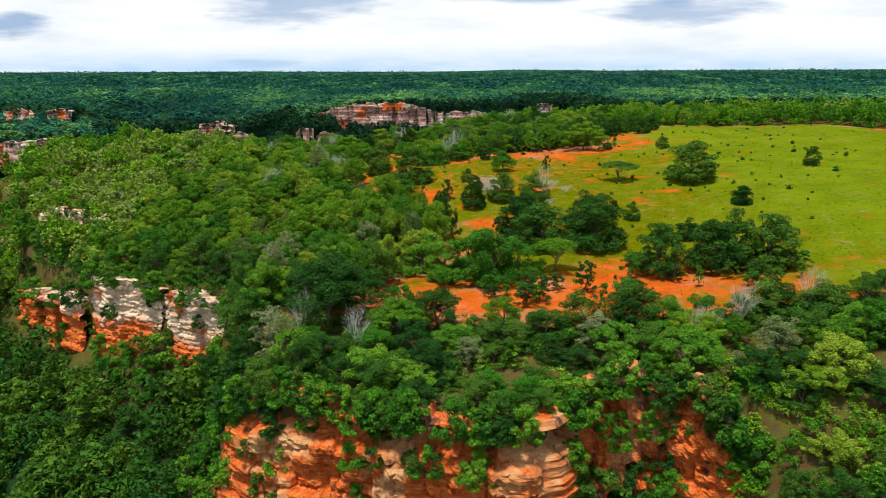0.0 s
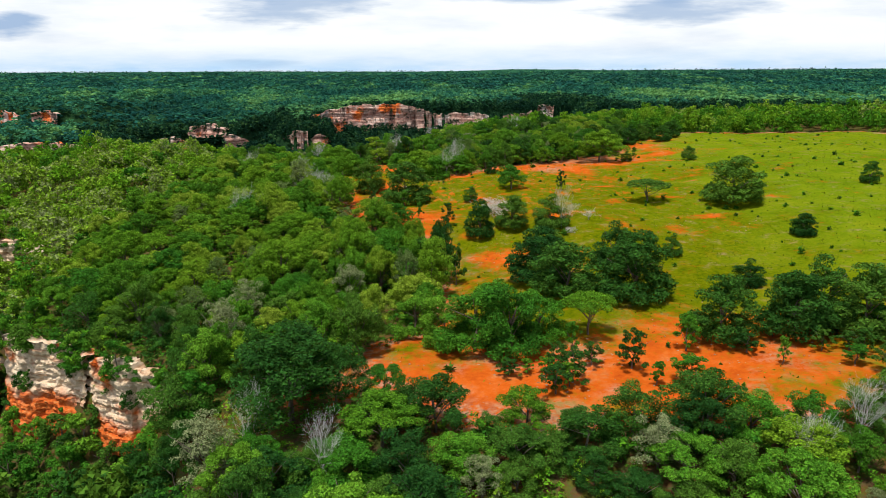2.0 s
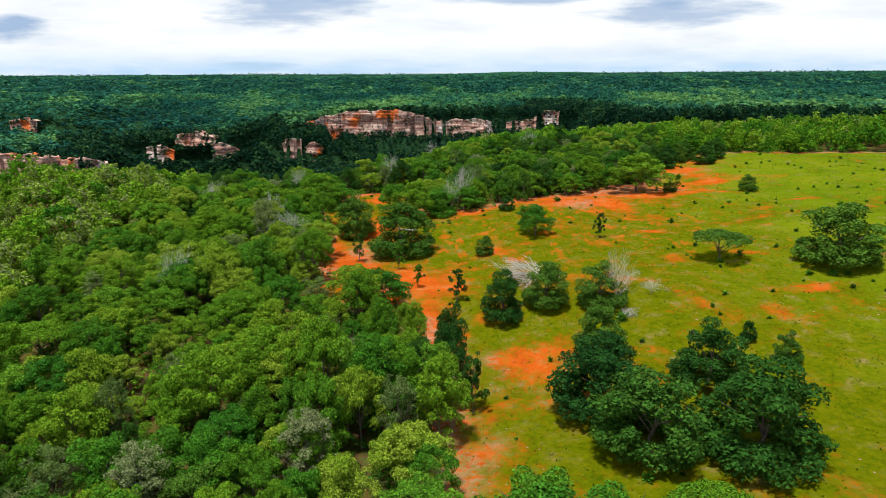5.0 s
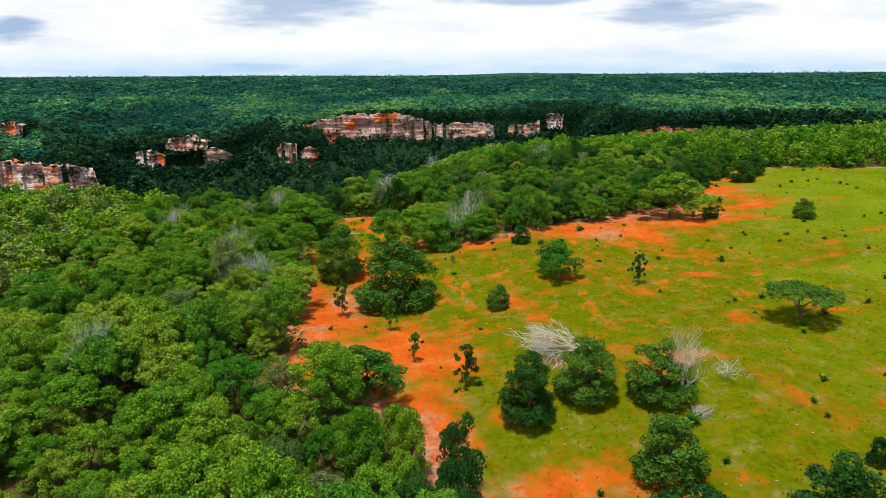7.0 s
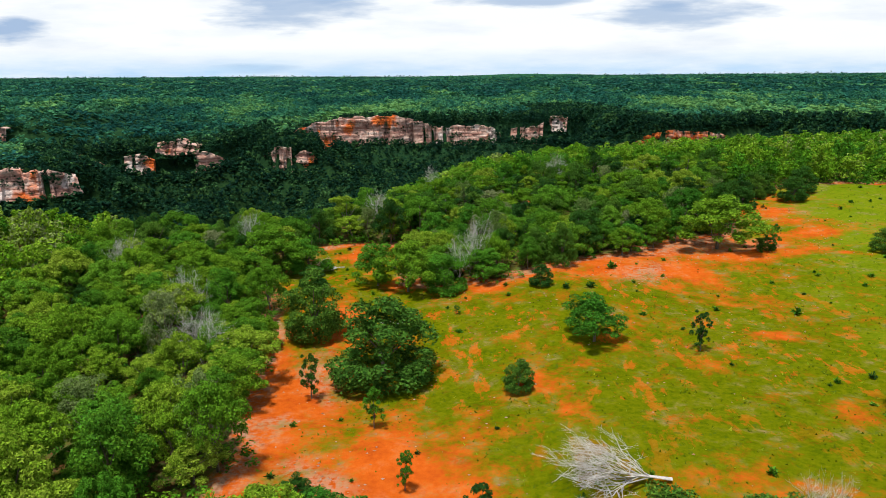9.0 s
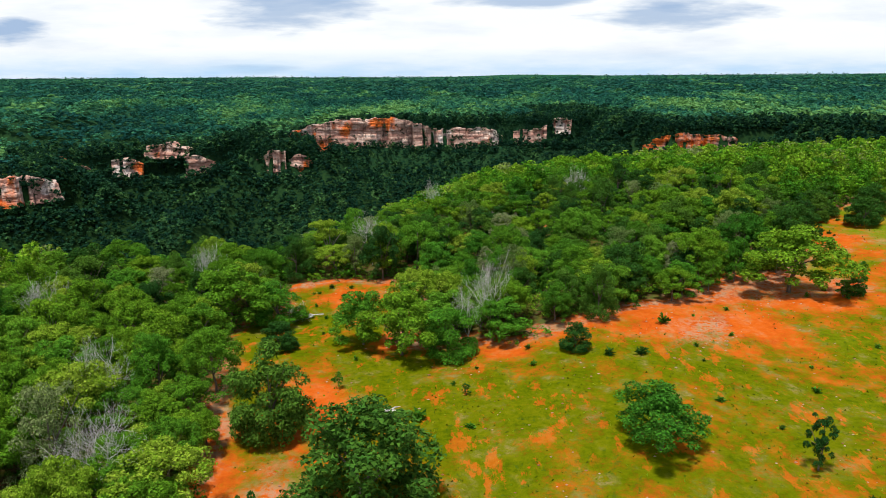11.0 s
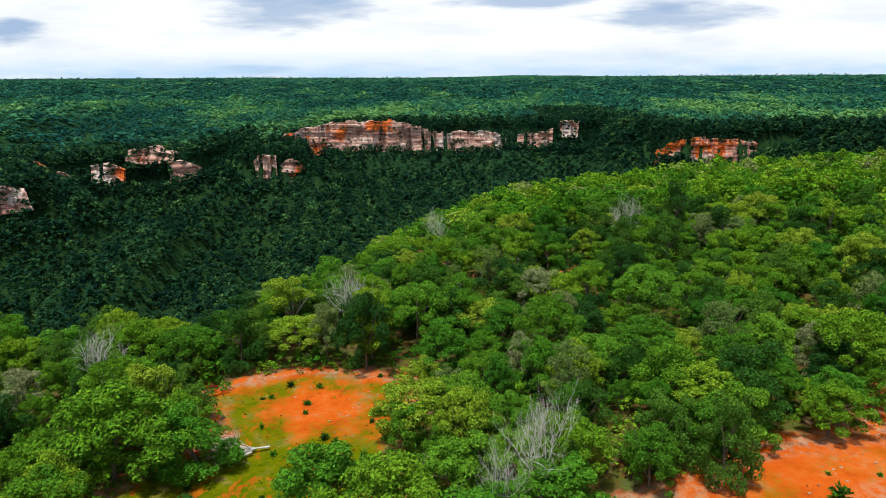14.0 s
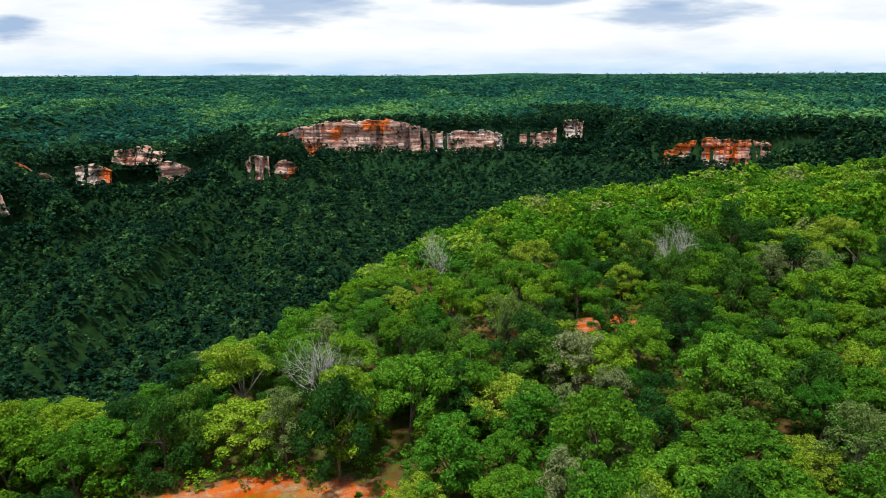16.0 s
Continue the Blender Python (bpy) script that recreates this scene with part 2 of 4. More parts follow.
    c = m.mix(m.band(m.math("ADD", litter, m.math("MULTIPLY", m.math("SUBTRACT", mid, 0.5), 1.2)), 0.4, 0.7, 0, 0.9), c, leaves)
    # far wooded ground: haze blue is put into the canopy colour
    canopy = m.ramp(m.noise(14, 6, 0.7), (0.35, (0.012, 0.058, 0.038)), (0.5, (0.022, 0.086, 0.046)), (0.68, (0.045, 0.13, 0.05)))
    # ground between gorge trees: their shade is painted as a dark colour
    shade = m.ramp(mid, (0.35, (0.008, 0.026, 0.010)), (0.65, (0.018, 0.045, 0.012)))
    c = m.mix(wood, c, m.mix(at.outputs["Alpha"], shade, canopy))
    m.bump(m.math("ADD", fine, m.math("MULTIPLY", grit, 0.5)), 0.6, 0.12)
    return m.colour(c)


ground_mat = ground_material()
grass_mat = leaf_material("grass_blades", ((0.0, (0.08, 0.14, 0.004)), (0.5, (0.13, 0.18, 0.005)), (1.0, (0.20, 0.21, 0.010))), False)

# ---- the lie of the land ----
# rim of the near plateau (a promontory) and of the far one across the gorge
RIM_NEAR = [(900, -60), (300, -20), (120, 36), (70, 49), (42, 46), (27, 50), (21, 54), (13, 54.5), (9, 52), (7, 48), (-15, 53), (-18, 57), (-17, 66),
            (-27, 78.2), (-36, 82), (-45, 87), (-50, 91), (-56, 96), (-63, 101), (-70, 110), (-80, 125), (-97, 145), (-98, 172), (-80, 187), (-50, 191), (-29, 195),
            (-15, 216), (-9, 240), (1, 264), (22, 280), (60, 296), (120, 312), (240, 315), (480, 290), (900, 250)]
RIM_FAR = [(-4800, 250), (-1200, 330), (-420, 410), (-300, 418), (-213, 438), (-206, 462), (-238, 500), (-264, 540), (-236, 556), (-204, 573),
           (-170, 565), (-150, 596), (-132, 572), (-97, 574), (-100, 604), (-110, 613), (-84, 616), (-55, 622), (-23, 630), (-5, 634), (33, 636), (52, 638),
           (78, 632), (82, 657), (101, 652), (110, 730), (124, 735), (134, 600), (144, 548), (180, 542), (216, 550), (260, 500), (420, 440), (700, 400), (1400, 380), (4800, 500),
           (4800, 4800), (-4800, 4800)]

# far rock faces: seed, then x, y, top and foot along each
FAR_FACES = [(40, [(-356, 545, -1, -12), (-344, 549, -0.5, -12), (-336, 552, -3, -12)]), (41, [(-326, 555, -2, -13), (-316, 558, -1, -13), (-308, 560, -4, -13)]),
             (21, [(-305, 417, -15, -30), (-260, 424, -12, -31), (-213, 438, -13, -31), (-208, 450, -19, -30)]),
             (22, [(-283, 534, -20, -32), (-263, 540, -18.5, -36), (-253, 545, -18.5, -38), (-249, 547, -23, -37), (-244, 551, -25.3, -39), (-240, 554, -29, -38)]),
             (23, [(-230, 561, -22, -35), (-221, 564, -20, -36), (-210, 567, -24, -35)]),
             (25, [(-206, 572, -12.5, -21), (-198, 570, -9.8, -24), (-187, 568, -13.1, -23), (-176, 567, -17.0, -22)]),
             (27, [(-178, 566, -20, -38), (-171, 565, -20, -47), (-164, 571, -27, -47)]),
             (24, [(-136, 578, -25, -45), (-129, 574, -20.5, -47), (-121, 573, -17.5, -48), (-113, 574, -19, -48)]), (26, [(-111, 575, -24, -43), (-103, 574, -20, -45), (-97, 577, -24, -42)]),
             (28, [(-127, 620, -9.7, -19), (-114, 614, -6.3, -25), (-100, 613, -2.8, -33), (-84, 615, -1.1, -35), (-71, 618, -0.2, -34), (-56, 621, 0.3, -31), (-37, 625, -0.5, -33), (-23, 629, -4.3, -33),
                   (-5, 633, -7.1, -31), (19, 635, -7.4, -29), (33, 635, -9.0, -28), (42, 637, -13, -25)]),
             (36, [(52, 637, -9.5, -23), (64, 635, -7.9, -28), (78, 631, -6.1, -26)]), (31, [(81, 656, -4.5, -16), (91, 654, -3.0, -16), (101, 651, -4, -15)]),
             (33, [(140, 566, -17, -30), (142, 549, -7.1, -30), (154, 546, -4.3, -29), (169, 542, -4.7, -28), (187, 545, -6.3, -27), (199, 550, -8.9, -25), (215, 556, -10, -20)])]


def line_gap(lines, x, y):
    """Distance to the nearest of the open lines."""
    best = np.full(np.shape(x), 1e18)
    for p in lines:
        for (ax, ay), (bx, by) in zip(p[:-1], p[1:]):
            dx, dy = bx - ax, by - ay
            t = np.clip(((x - ax) * dx + (y - ay) * dy) / (dx * dx + dy * dy + 1e-9), 0, 1)
            best = np.minimum(best, (x - ax - t * dx) ** 2 + (y - ay - t * dy) ** 2)
    return np.sqrt(best)


def face_gap(faces, x, y):
    """Distance to the nearest rock face, and whether the point lies before it rather than past its ends."""
    gap = line_gap([[q[:2] for q in f[1]] for f in faces], x, y)
    ends = np.full(np.shape(x), 1e9)
    for f in faces:
        for q in (f[1][0], f[1][-1]):
            ends = np.minimum(ends, np.hypot(x - q[0], y - q[1]))
    return gap, gap < ends - 0.4


def smooth(a, b, v):
    s = np.clip((v - a) / (b - a), 0, 1)
    return s * s * (3 - 2 * s)


def inside(poly, x, y):
    """Signed distance to a closed outline, positive inside it."""
    x, y = np.asarray(x, float), np.asarray(y, float)
    best, odd = np.full(x.shape, 1e18), np.zeros(x.shape, bool)
    for (ax, ay), (bx, by) in zip(poly, poly[1:] + poly[:1]):
        dx, dy = bx - ax, by - ay
        s = np.clip(((x - ax) * dx + (y - ay) * dy) / (dx * dx + dy * dy), 0, 1)
        best = np.minimum(best, (x - ax - s * dx) ** 2 + (y - ay - s * dy) ** 2)
        if dy:
            odd ^= ((ay > y) != (by > y)) & (x < ax + (y - ay) * dx / dy)
    return np.sqrt(best) * np.where(odd, 1, -1)


WAVES = np.random.RandomState(5)


def wave_set(count):
    a = WAVES.uniform(0, 2 * np.pi, count)
    return np.cos(a), np.sin(a), WAVES.uniform(0.6, 1.6, count), WAVES.uniform(0, 6.28, count)


SETS = [wave_set(9) for _ in range(6)]


def wavy(k, size, x, y):
    """Smooth uneven waves of about that size, roughly from -1 to 1."""
    total = 0
    for c, s, f, p in zip(*SETS[k]):
        total = total + np.sin((x * c + y * s) * f * 6.28 / size + p)
    return total / 4.0


def top_near(x, y):
    z = 4.4 + 0.085 * np.clip(x, 0, 60) + 0.03 * np.clip(x, -60, 0) + 0.02 * np.clip(x - 60, 0, 300) + 1.5 * smooth(85, 130, y) + 1.8 * smooth(150, 235, y) * smooth(-5, 30, x)
    z = z + 1.6 * smooth(95, 120, y) * smooth(45, 5, x) - 1.0 * smooth(-30, -62, x) + 4.5 * smooth(115, 165, y) * smooth(-40, -75, x) - 4.6 * smooth(235, 295, y) - 1.6 * smooth(68, 54, y) * smooth(-20, 5, x)
    return z + 0.45 * wavy(0, 34, x, y) + 0.15 * wavy(1, 9, x, y)


def top_far(x, y, d):
    z = -4 + 5 * smooth(60, 300, x) * smooth(1500, 700, y) + 5 * smooth(700, 2600, y) + 7 * smooth(2000, 3800, y)
    z = z - 16 * smooth(-110, -190, x) * np.exp(-np.clip(d, 0, 900) / 90) - 14 * smooth(-80, -95, x) * smooth(-140, -130, x) * np.exp(-np.clip(d, 0, 900) / 25)
    z = z + 10 * smooth(-280, -310, x) * smooth(556, 572, y) * smooth(1000, 700, y)
    u = x / np.maximum(y, 300)
    z = z - 5 * np.exp(-((u - 0.02) / 0.16) ** 2) * smooth(1000, 1500, y)
    z = z + 12 * np.exp(-((u - 0.1) / 0.07) ** 2) * smooth(3300, 4300, y)
    return z + 2.2 * wavy(2, 260, x, y) * smooth(0, 160, d) + 2.5 * wavy(3, 900, x, y) * smooth(700, 1600, y)


def height(x, y):
    """The ground's height, metres."""
    x, y = np.asarray(x, float), np.asarray(y, float)
    d1 = inside(RIM_NEAR, x, y) + 1.2 * wavy(4, 11, x, y) * smooth(-30, 5, y - 50)
    s1 = np.maximum(-d1, 0)
    # sheer towards the viewer and the back, a steep wooded flank on the ridge's side of the gorge
    flank = smooth(-9, 9, x + 22 + (y - 205) * 0.45) * smooth(198, 216, y)
    sheer = (13 - 5 * smooth(-18, -24, x)) * smooth(0.3, 3.0, s1) + 0.62 * np.maximum(s1 - 2, 0)
    drop = (1 - flank) * sheer + flank * (0.66 * s1 + 3 * smooth(3, 20, s1))
    south = smooth(20, 28, x) * smooth(110, 80, y)
    drop = (1 - south) * drop + south * 0.8 * s1
    a = top_near(x, y) - drop - 0.8 * (1 - smooth(0, 7, np.maximum(d1, 0)))
    easy = smooth(6, 26, line_gap([[q[:2] for q in f[1]] for f in FAR_FACES], x, y))
    d2 = inside(RIM_FAR, x, y) + 4 * wavy(5, 45, x, y) * easy
    s2 = np.maximum(-d2, 0)
    b = top_far(x, y, d2) - ((1 - easy) * 31 * smooth(0.5, 9, s2) + easy * 22 * smooth(0, 46, s2)) - 0.28 * np.maximum(s2 - 6, 0)
    floor_z = -74 + 5 * wavy(2, 150, x, y)
    top = np.maximum(a, b)
    return np.where(top > floor_z + 8, top, floor_z + 8 * np.exp((top - floor_z - 8) / 8.0))

# ---- the ground sheet ----
def mesh_from(name, verts, faces, material, flat=True):
    """A mesh from arrays; faces: one array of triangles or of quads."""
    me = bpy.data.meshes.new(name)
    verts, faces = np.asarray(verts, np.float32), np.asarray(faces, np.int32)
    k = faces.shape[1]
    me.vertices.add(len(verts)), me.loops.add(faces.size), me.polygons.add(len(faces))
    me.vertices.foreach_set("co", verts.ravel())
    me.loops.foreach_set("vertex_index", faces.ravel())
    me.polygons.foreach_set("loop_start", np.arange(0, faces.size, k, dtype=np.int32))
    me.polygons.foreach_set("loop_total", np.full(len(faces), k, np.int32))
    me.polygons.foreach_set("use_smooth", np.full(len(faces), not flat))
    me.update(calc_edges=True)
    me.materials.append(material)
    return me


def steps(*stretches):
    out = []
    for a, b, s in stretches:
        out += list(np.arange(a, b, s))
    return np.array(out + [stretches[-1][1]])


# glade: the grassland and bare earth on the promontory, where no wood stands
GLADE = [(-7, 77), (-3, 71.5), (2, 69), (8, 66), (15, 63.5), (22, 64), (32, 62.5), (60, 66), (140, 70), (300, 80), (300, 160), (170, 178), (122, 191), (89, 207), (58, 206),
         (48, 200), (45, 186), (33, 172), (19, 169), (13, 165), (5, 162), (-8, 164), (-7, 176), (-5, 181), (-8, 185), (-16, 186), (-23, 183), (-19, 176),
         (-24, 168), (-21, 159), (-18, 148), (-16, 136), (-14, 128), (-15, 118), (-7, 117), (0, 112), (1, 105), (0, 92), (-1, 81)]
# barer earth: x, y, half length across, half length along, strength
BARE = [(14, 71, 26, 8, 1.2), (24, 76, 14, 8, 0.7), (-7, 123, 8, 6, 1.2), (-3, 110, 5, 10, 0.8), (1, 86, 4, 14, 0.7), (-14, 136, 5, 12, 1.1), (22, 165, 13, 6, 1.1), (37, 174, 13, 7, 1.2), (50, 178, 16, 5, 0.6), (20, 142, 9, 4, 0.35),
        (-12.5, 180, 6, 4, 1.0), (-13, 152, 4, 8, 0.9), (-2, 166, 6, 4, 0.6), (50, 190, 8, 10, 0.8), (57, 199, 9, 7, 0.5), (6, 146, 22, 14, 0.25), (24, 152, 20, 9, 0.3), (7, 104, 9, 4, 0.8), (12, 98, 8, 4, 0.6), (-1, 128, 7, 5, 0.5), (16, 118, 14, 6, 0.35), (30, 112, 12, 5, 0.3), (0, 210, 9, 5, 0.6), (12, 208, 5, 4, 0.8), (-3, 219, 4, 4, 0.6)]

spots = np.random.RandomState(19)
BARE += [(spots.uniform(-6, 62), spots.uniform(112, 180), spots.uniform(0.8, 3.2), spots.uniform(0.6, 2.0), spots.uniform(0.45, 0.85)) for _ in range(40)]


def bare_earth(x, y):
    b = np.zeros(np.shape(x))
    for cx, cy, rx, ry, k in BARE:
        b = np.maximum(b, k * np.exp(-(((x - cx) / rx) ** 2 + ((y - cy) / ry) ** 2)))
    return b


def build_ground():
    xs = steps((-4800, -1200, 240), (-1200, -400, 40), (-400, -100, 6), (-100, 110, 1.25), (110, 330, 6), (330, 1200, 40), (1200, 4800, 240))
    ys = steps((-2000, -200, 150), (-200, 0, 20), (0, 30, 5), (30, 305, 1.25), (305, 760, 6), (760, 1600, 25), (1600, 4900, 110))
    gx, gy = np.meshgrid(xs, ys)
    gz = height(gx, gy)
    nx, ny = len(xs), len(ys)
    i = (np.arange(ny - 1)[:, None] * nx + np.arange(nx - 1)).ravel()
    me = mesh_from("ground", np.stack([gx, gy, gz], -1).reshape(-1, 3), np.stack([i, i + 1, i + nx + 1, i + nx], -1), ground_mat, flat=False)
    d = inside(GLADE, gx, gy)
    grass = smooth(-1.5, 2.0, d) * np.clip(1.0 - bare_earth(gx, gy), 0, 1)
    rim = inside(RIM_NEAR, gx, gy)
    litter = smooth(1, -4, d) * (1 - 0.9 * np.clip(bare_earth(gx, gy), 0, 1))
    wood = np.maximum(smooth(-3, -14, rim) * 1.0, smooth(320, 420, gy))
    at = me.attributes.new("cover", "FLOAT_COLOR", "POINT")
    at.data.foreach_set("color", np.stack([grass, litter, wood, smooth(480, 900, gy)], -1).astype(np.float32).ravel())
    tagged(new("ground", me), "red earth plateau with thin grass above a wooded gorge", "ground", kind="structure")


build_ground()


# ---- cliffs ----
def hash01(*keys):
    v = np.zeros(np.broadcast(*keys).shape)
    for n, k in enumerate(keys):
        v = v + np.asarray(k) * (12.9898 + 65.417 * n)
    return np.modf(np.abs(np.sin(v) * 43758.5453))[0]


CLIFF_LINES, LEDGES = [], []


def cliff(points, top, bottom, step, bed, material, label, seed, lean=1.5, out=1.5, cap=5.0, terrace=0.0, under=0.0, calm=1.0):
    """A face of bedded rock along the outline; the open side lies to the right of its run."""
    p = np.array(points, float)
    for _ in range(2):
        q = np.empty((2 * len(p), p.shape[1]))
        q[0], q[-1] = p[0], p[-1]
        q[1:-1:2], q[2:-1:2] = 0.75 * p[:-1] + 0.25 * p[1:], 0.25 * p[:-1] + 0.75 * p[1:]
        p = q
    run = np.r_[0, np.cumsum(np.hypot(*np.diff(p[:, :2], axis=0).T))]
    s = np.arange(0, run[-1], step)
    x, y = np.interp(s, run, p[:, 0]), np.interp(s, run, p[:, 1])
    own = p.shape[1] == 4
    if own:
        top, bottom = np.interp(s, run, p[:, 2]), np.interp(s, run, p[:, 3])
    tx, ty = np.gradient(x), np.gradient(y)
    ln = np.hypot(tx, ty) + 1e-9
    nx, ny = ty / ln, -tx / ln
    rows = int(np.max(top - bottom) / step) + 2
    rng = np.random.RandomState(seed)
    wav = sum(np.sin(s * f / bed * 0.5 + rng.uniform(0, 6.28)) / (k + 1) for k, f in enumerate((0.23, 0.51, 1.1, 2.3)))
    ends = min(6 * bed, 0.35 * s[-1])
    fade = smooth(0, ends, s) * smooth(s[-1], s[-1] - ends, s)
    ridge = top if bed > 2 else 0.5 * top + 0.5 * (height(x - 2.5 * nx, y - 2.5 * ny) + 0.4)
    crest = ridge + bed * (0.5 * wav + (2.2 if bed > 2 else 0.9) * (hash01(np.floor(s / (bed * 2.2)), seed) - 0.5)) - (1 - fade) * (top - bottom) * (0.35 if bed > 2 else 0.3)
    if own:
        crest = top + bed * (0.45 * wav + 0.9 * (hash01(np.floor(s / (bed * 1.7)), seed) - 0.5)) - (1.5 if bed > 2 else 0)
    CLIFF_LINES.append((p[:, :2], bed > 2))
    v = np.linspace(0, 1, rows)[:, None]
    z = crest[None] + (bottom - crest)[None] * v
    warp = 0.35 * bed * np.sin(s / (7 * bed) + seed)[None]
    layer = np.floor((z + warp) / bed)
    within = (z + warp) / bed - layer
    run_b = s[None] / (bed * (1.5 + 3.0 * hash01(layer, seed + 3))) + hash01(layer, seed + 1) * 7
    block = np.floor(run_b)
    joint = np.exp(-(np.minimum(within, 1 - within) / 0.13) ** 2) * (0.3 + 0.9 * hash01(layer, seed + 5)) + 0.6 * np.exp(-(np.abs(run_b - block - 0.5) - 0.5) ** 2 / 0.006)
    rough = 0.75 if bed > 2 else 1.0
    push = out + bed * rough * (0.8 / rough * calm * wav[None] + 1.3 * calm * (hash01(layer, seed) - 0.5) + 0.7 * (hash01(layer, block, seed) - 0.5) - (0.25 if bed > 2 else 0.45) * joint) + lean * v ** 1.6 + (0.1 if bed > 2 else 0.25) * bed * (hash01(s[None] * 7.3, z * 3.1) - 0.5)
    push = push - 1.3 * min(1.0, 1.3 * calm) * bed * (hash01(np.floor(s / (bed * 4)), seed + 9) < 0.22)[None] * smooth(0.05, 0.3, v)
    if bed > 2:
        push = push + 1.5 * bed * (hash01(np.floor(s / (bed * 2.6)), seed + 4) - 0.5)[None] - 1.2 * bed * (hash01(np.floor(s / (bed * 1.1)), seed + 6) < 0.16)[None]
    push = push - under * smooth(0.03, 0.05, v) * (1 - smooth(0.10, 0.13, v)) * (0.4 + 0.9 * hash01(np.floor(s / 3.1), seed + 2))[None]
    push = push + terrace * (smooth(0.13, 0.16, v) + 0.6 * smooth(0.36, 0.39, v))
    X, Y = x[None] + nx[None] * push, y[None] + ny[None] * push
    LEDGES.append((X, Y, z, bed > 2))
    # the bed's top runs back into the hill
    back = np.linspace(1, 0.15, 4)[:, None]
    bx, by = x[None] + nx[None] * (push[:1] - cap * back), y[None] + ny[None] * (push[:1] - cap * back)
    bz = z[:1] + 0.12 - 0.25 * back * (1 + hash01(s[None], back))
    X, Y, z = np.vstack([bx, X]), np.vstack([by, Y]), np.vstack([bz, z])
    ns, nr = len(s), len(X)
    i = (np.arange(nr - 1)[:, None] * ns + np.arange(ns - 1)).ravel()
    me = mesh_from("cliff_face", np.stack([X, Y, z], -1).reshape(-1, 3), np.stack([i, i + ns, i + ns + 1, i + 1], -1), material)
    return tagged(new("cliff_face", me), label, "cliff", "sandstone cliffs", "structure")


cliff([(-19, 60), (-17.5, 56), (-15, 53), (7, 47.5), (9, 51), (13, 54), (20, 53.5), (24, 50.5), (28, 49.3)], 4.2, -18, 0.26, 1.15, rock_red, "red and orange bedded sandstone cliff under the wooded rim", 3, lean=0.8, out=2.4, cap=2.6, terrace=1.0, under=1.8, calm=0.22)
cliff([(-46.5, 89, 1.6, -9), (-45, 86.6, 2.8, -9), (-40, 84, 3.7, -8), (-35.8, 82, 4.0, -7), (-34.4, 81.2, 3.4, -7)], 0, 0, 0.2, 0.62, rock_cream, "cream layered sandstone outcrop with a red foot", 5, lean=1.6, out=2.4, cap=1.4, calm=0.4)
cliff([(-40, 84.6, 2.0, -6), (-35, 81.6, 2.6, -6), (-31, 79.8, 3.2, -6), (-27, 78.2, 2.8, -6), (-25.5, 78, 1, -6)], 0, 0, 0.2, 0.62, rock_cream, "cream and orange sandstone shelf beside the outcrop", 6, lean=1.4, out=2.0, cap=1.4, calm=0.5)
cliff([(-67, 104, -5, -15), (-62, 100, -3, -15), (-56, 95.5, -1.5, -14), (-50.5, 91, -0.5, -13), (-47, 88.6, -1, -12)], 0, 0, 0.24, 0.8, rock_cream, "weathered cream and orange sandstone outcrop among trees", 8, lean=1.4, out=3.6, cap=1.6, calm=0.9)
cliff([(-71, 115.5, 5.2, 1.5), (-67, 113.5, 6.4, 2), (-62, 112.6, 6.6, 2), (-57, 112.8, 6.0, 2)], 0, 0, 0.25, 0.7, rock_cream, "grey sandstone ledge among trees on the rim", 11, out=1.0, cap=2.0)
FAR_LABELS = {25: "far whitish sandstone cliff among dark trees", 28: "long far cliff of grey, pink and orange sandstone", 33: "far headland of cream and red sandstone"}
for seed, line in FAR_FACES:
    cliff(line, 0, 0, 0.7, 2.3, rock_pale if seed in (25, 31, 36) else rock_far, FAR_LABELS.get(seed, "far pink and orange sandstone cliff above the gorge"), seed, lean=4, out=5.5, cap=11, calm=0.45)


def off_cliffs(x, y, far):
    """Distance to the nearest cliff line."""
    return line_gap([p for p, is_far in CLIFF_LINES if is_far == far], x, y)

# ---- trees ----
def unit(v):
    return v / (np.linalg.norm(v, axis=-1, keepdims=True) + 1e-9)


